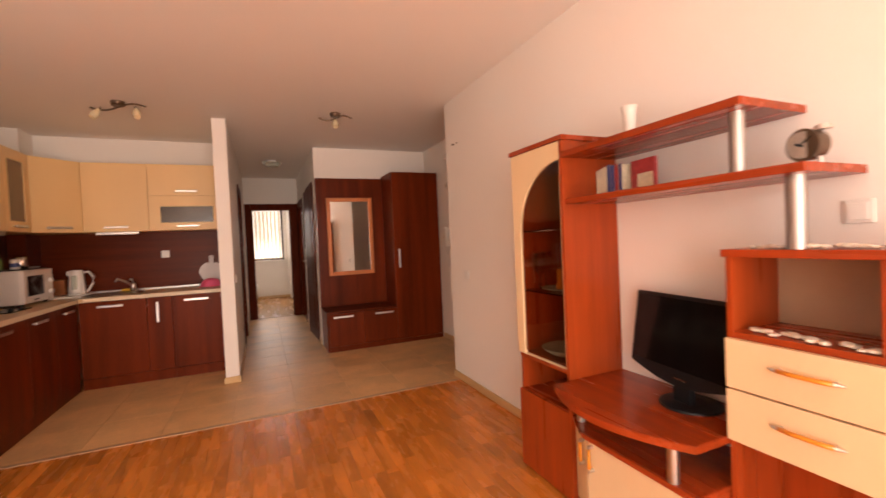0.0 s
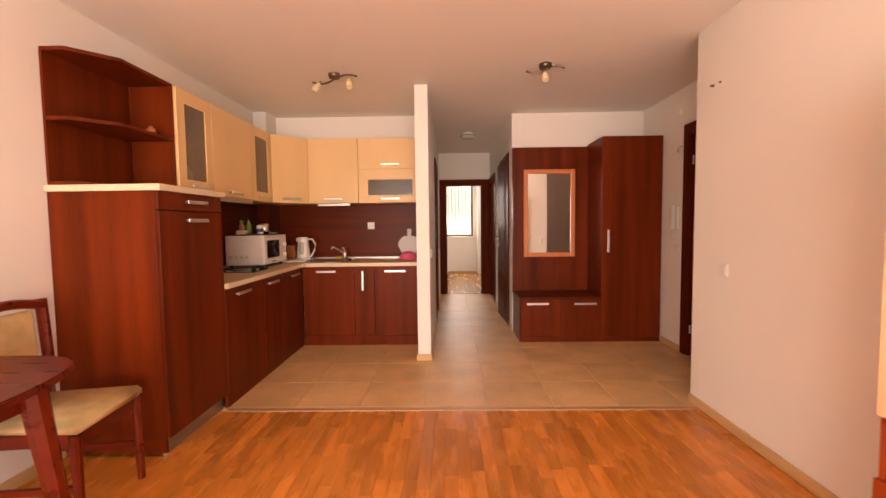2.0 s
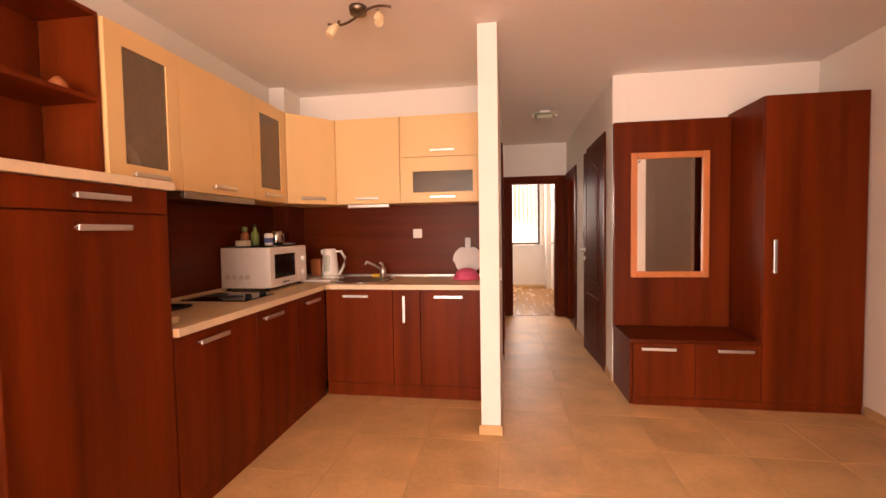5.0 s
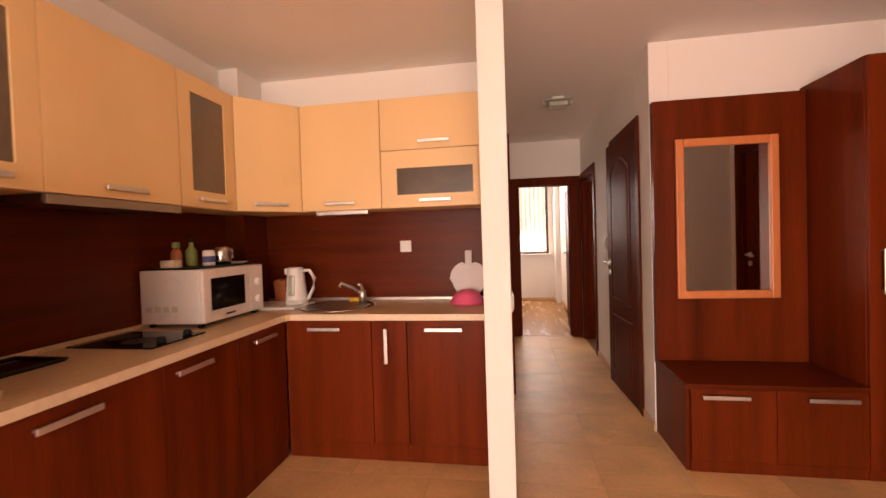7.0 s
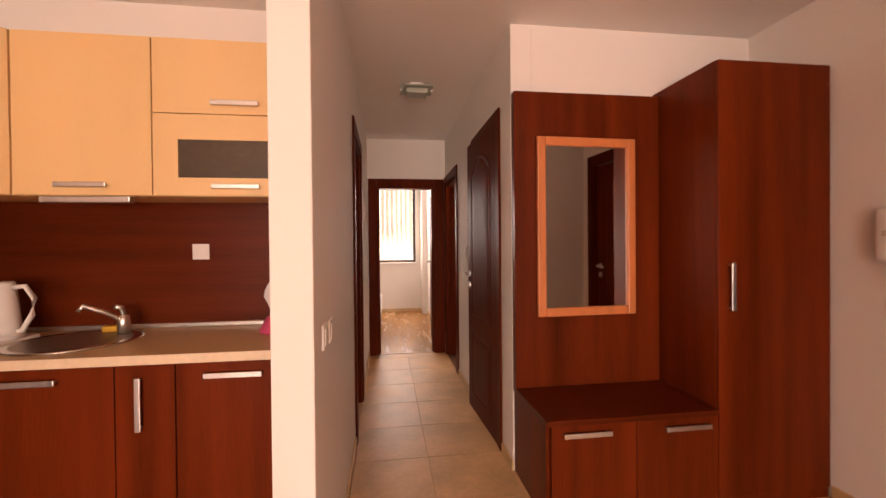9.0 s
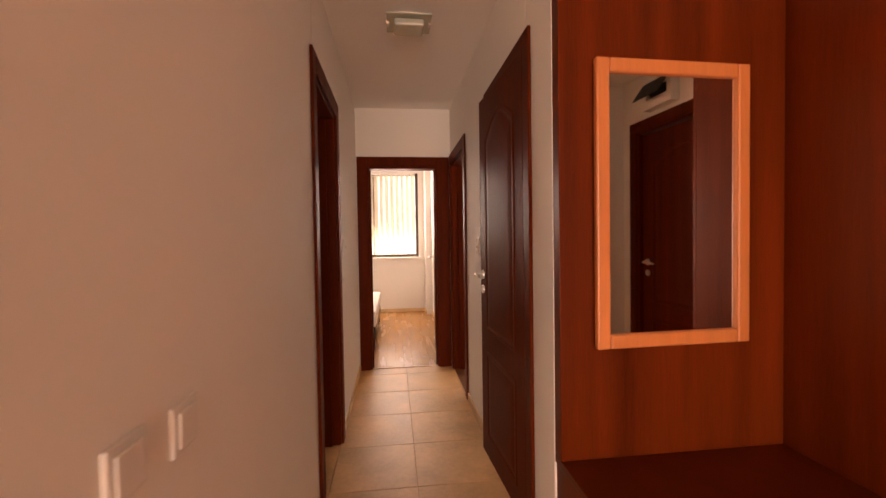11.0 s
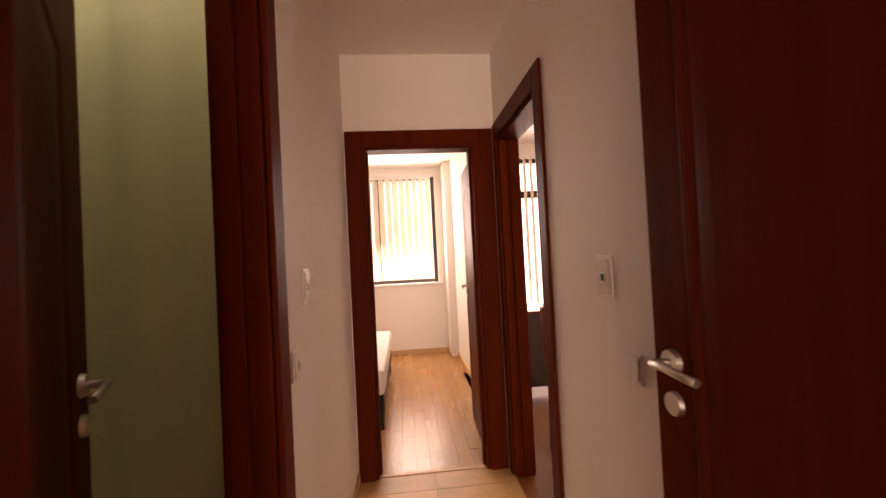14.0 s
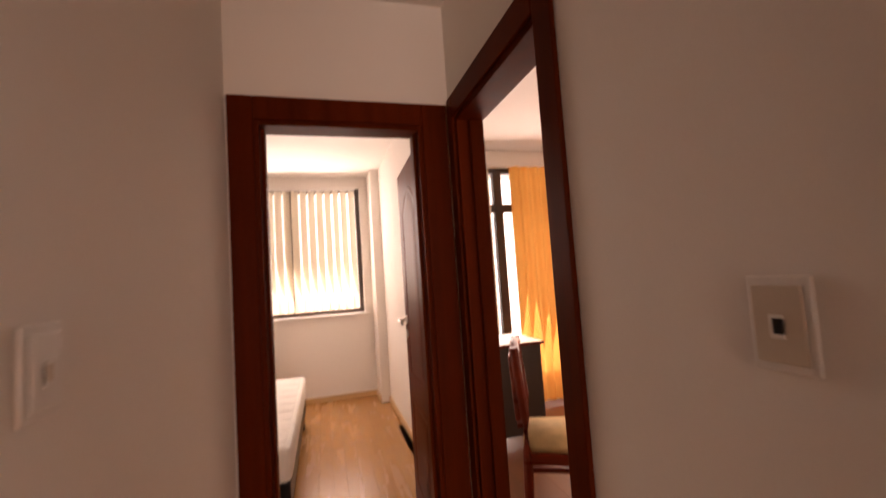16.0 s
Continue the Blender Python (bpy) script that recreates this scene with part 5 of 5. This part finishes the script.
# ---- dining room seen through its doorway ----
window_unit("window_2", 1.05, 3.3, 0.02, 2.36, DY + 0.08, (1.20, 1.79, 2.55), 1.95, "dark-framed balcony glazing behind blinds and curtain")
setting("backdrop_dining", box(0.2, 6.0, DY + 1.2, DY + 1.22, -0.5, 4.0), DAY, "bright white sky outside the balcony glazing", "backdrop")
blinds(1.08, 1.68, 0.6, 2.33, DY - 0.03, 8, 50, "dining room blinds")
c = thing("curtain", (2.3, DY - 0.08, 0.05), "orange sheer curtain hanging in folds from a rail", "curtain")
bm = bmesh.new()
cols = 72
prev = None
for i in range(cols + 1):
    x = 1.85 + 0.85 * i / cols
    a = 2 * math.pi * i / 9.0
    lo = bm.verts.new((x + 0.012 * math.sin(a * 0.5), DY - 0.09 + 0.032 * math.sin(a) + 0.008 * math.sin(a * 2.3), 0.04))
    hi = bm.verts.new((x, DY - 0.09 + 0.022 * math.sin(a), 2.335))
    if prev:
        bm.faces.new((prev[0], lo, hi, prev[1]))
    prev = (lo, hi)
part("cloth", bm, CURTAIN, c, "", True)
part("rail", rod((1.05, DY - 0.09, 2.352), (3.3, DY - 0.09, 2.352), 0.012), WHITE, c)
c = thing("desk", (1.2, 9.5, 0), "dark desk with a glossy pale top", "desk")
part("top", box(0.80, 1.67, 9.10, 9.62, 0.728, 0.75, 0.003), TABLEWOOD, c)
part("side_panel", box(1.62, 1.65, 9.13, 9.60, 0, 0.7275), WINFRAME, c)
part("side_panel", box(0.82, 0.85, 9.13, 9.60, 0, 0.7275), WINFRAME, c)
part("front_panel", box(0.8505, 1.6195, 9.13, 9.15, 0.06, 0.7275), WINFRAME, c)
part("cover", box(0.84, 1.66, 9.105, 9.60, 0.7505, 0.753), WHITE, c, "glossy white cover sheet")

# ---- bathroom ----
c = thing("shower_curtain", (-1.2, 6.9, 0.1), "pale green shower curtain hanging in folds from a rail", "curtain")
bm = bmesh.new()
prev = None
cols = 90
for i in range(cols + 1):
    s = i / cols
    x = -1.76 + 1.32 * s
    a = 2 * math.pi * s * 8.5
    lo = bm.verts.new((x + 0.01 * math.sin(a * 0.7), 6.62 + 0.014 * math.sin(a) + 0.022 * math.sin(a * 0.37 + 1), 0.12))
    mid = bm.verts.new((x, 6.62 + 0.012 * math.sin(a * 0.8 + 0.3) + 0.018 * math.sin(a * 0.31), 1.1))
    hi = bm.verts.new((x, 6.62 + 0.016 * math.sin(a), 2.085 - 0.02 * abs(math.sin(a / 2))))
    if prev:
        bm.faces.new((prev[0], lo, mid, prev[1]))
        bm.faces.new((prev[1], mid, hi, prev[2]))
    prev = (lo, mid, hi)
part("cloth", bm, SHOWER, c, "", True)
part("rail", rod((-1.78, 6.62, 2.125), (-0.412, 6.62, 2.125), 0.012), WHITE, c)
for i in range(12):
    x = -1.75 + i * 0.118
    part("ring", tube([(x, 6.62 + 0.022 * math.cos(t), 2.12 + 0.028 * math.sin(t)) for t in [k * math.pi / 5 for k in range(11)]], 0.0035, 6), WHITE, c)

# ---- floors and tiles, piece by piece ----
def tile_mesh(w, d, t, bevel, material):
    bm = box(-w / 2, w / 2, -d / 2, d / 2, -t, 0)
    top = [e for e in bm.edges if all(v.co.z > -1e-6 for v in e.verts)]
    bmesh.ops.bevel(bm, geom=top, offset=bevel, segments=1, affect="EDGES")
    me = bpy.data.meshes.new("tile")
    bm.to_mesh(me)
    bm.free()
    me.materials.append(material)
    return me


def lay(name, me, parent, m):
    ob = new(name, me)
    ob.parent = parent
    ob.matrix_parent_inverse = parent.matrix_basis.inverted()
    ob.matrix_basis = m
    return ob


tiles = tagged(thing("tiled_floor", (0, 4, 0), "large square beige ceramic floor tiles with thin joints", "floor"), kind="structure")
MOD, JX, JY = 0.4522, 0.155, 6.375
cache = {}
for i in range(-6, 6):
    for j in range(-8, 4):
        xa, xb = JX + i * MOD, JX + (i + 1) * MOD
        ya, yb = JY + j * MOD, JY + (j + 1) * MOD
        if ya > 5.2:
            lo, hi = HL, HR
        else:
            lo, hi = LX + 0.4, EX
        xa, xb = max(xa, lo), min(xb, hi)
        ya, yb = max(ya, 3.175), min(yb, END + 0.02)
        if xb - xa < 0.02 or yb - ya < 0.02:
            continue
        w, d = round(xb - xa - 0.0025, 4), round(yb - ya - 0.0025, 4)
        if (w, d) not in cache:
            cache[(w, d)] = tile_mesh(w, d, 0.011, 0.0012, TILE)
        lay("tile", cache[(w, d)], tiles, pose((xa + xb) / 2, (ya + yb) / 2, 0))
setting("side_room_floor", box(-1.78, HL - 0.005, 5.4, 7.4, -0.011, 0.0), TILE, "beige tiled floor in the bathroom", "floor")
setting("store_floor", box(HR + 0.005, 2.1, 5.4, 6.85, -0.011, 0.0), TILE, "beige tiled floor in the store", "floor")


def strips(name, x0, x1, y0, y1, w, length, material, near, label, seed):
    """Boards in staggered rows; those inside the near stretch are pieces of their own, the rest one joined part."""
    f = tagged(thing(name, ((x0 + x1) / 2, (y0 + y1) / 2, 0), label, "floor"), kind="structure")
    rng = random.Random(seed)
    verts, faces, mats = [], [], {}
    x = x0
    while x < x1 - 0.005:
        xe = min(x + w, x1)
        y = y0 - rng.uniform(0, length)
        while y < y1:
            ye = y + length * rng.choice((0.8, 1.0, 1.2))
            a, e = max(y, y0), min(ye, y1)
            if e - a > 0.01:
                cx, cy, ww, dd2 = (x + xe) / 2, (a + e) / 2, xe - x - 0.0004, e - a - 0.0004
                if near[0] < cx < near[1] and near[2] < cy < near[3]:
                    key = (round(ww, 3), round(dd2, 2))
                    if key not in mats:
                        mats[key] = tile_mesh(ww, dd2, 0.01, 0.0006, material)
                    ob = lay("plank", mats[key], f, pose(cx, cy, 0))
                else:
                    k = len(verts)
                    h0, h1 = ww / 2, dd2 / 2
                    for zz in (-0.01, 0.0):
                        verts += [(cx - h0, cy - h1, zz), (cx + h0, cy - h1, zz), (cx + h0, cy + h1, zz), (cx - h0, cy + h1, zz)]
                    faces += [(k + 4, k + 5, k + 6, k + 7), (k, k + 1, k + 5, k + 4), (k + 1, k + 2, k + 6, k + 5), (k + 2, k + 3, k + 7, k + 6), (k + 3, k, k + 4, k + 7)]
            y = ye
        x = xe
    if verts:
        me = bpy.data.meshes.new("planks")
        me.from_pydata(verts, [], faces)
        me.materials.append(material)
        ob = new("planks", me)
        ob.parent = f
        ob.matrix_parent_inverse = f.matrix_basis.inverted()
        tagged(ob, kind="stuff")
    return f


strips("parquet_floor", LX, RX, REAR, 3.14, 0.068, 0.40, PARQUET, (-1.6, 1.58, 1.25, 3.2), "glossy orange-brown strip parquet", 3)
strips("bedroom_floor", -2.38, 0.68, END + 0.05, BY, 0.09, 0.7, LAMIN, (-0.4, 0.6, 8.0, 10.6), "glossy light brown laminate boards", 5)
strips("dining_floor", HR + 0.0, 3.7, 6.97, DY, 0.09, 0.6, DINELAM, (0.7, 1.8, 7.0, 9.0), "glossy brown laminate boards", 8)

# green wall tiles of the bathroom
wt = tagged(thing("wall_tiling", (-1.2, 7.39, 0), "pale green glazed wall tiles in the bathroom", "wall tiles"), kind="structure")
me = tile_mesh(0.196, 0.296, 0.008, 0.001, WALLTILE)
for i in range(7):
    for j in range(8):
        lay("tile", me, wt, pose(-1.68 + i * 0.2, 7.392, 0.152 + j * 0.3, 90, 0, 0))
me = tile_mesh(0.296, 0.196, 0.008, 0.001, WALLTILE)
for i in range(10):
    for j in range(8):
        lay("tile", me, wt, pose(-1.772, 5.5 + i * 0.2, 0.152 + j * 0.3, 0, 90, 0))
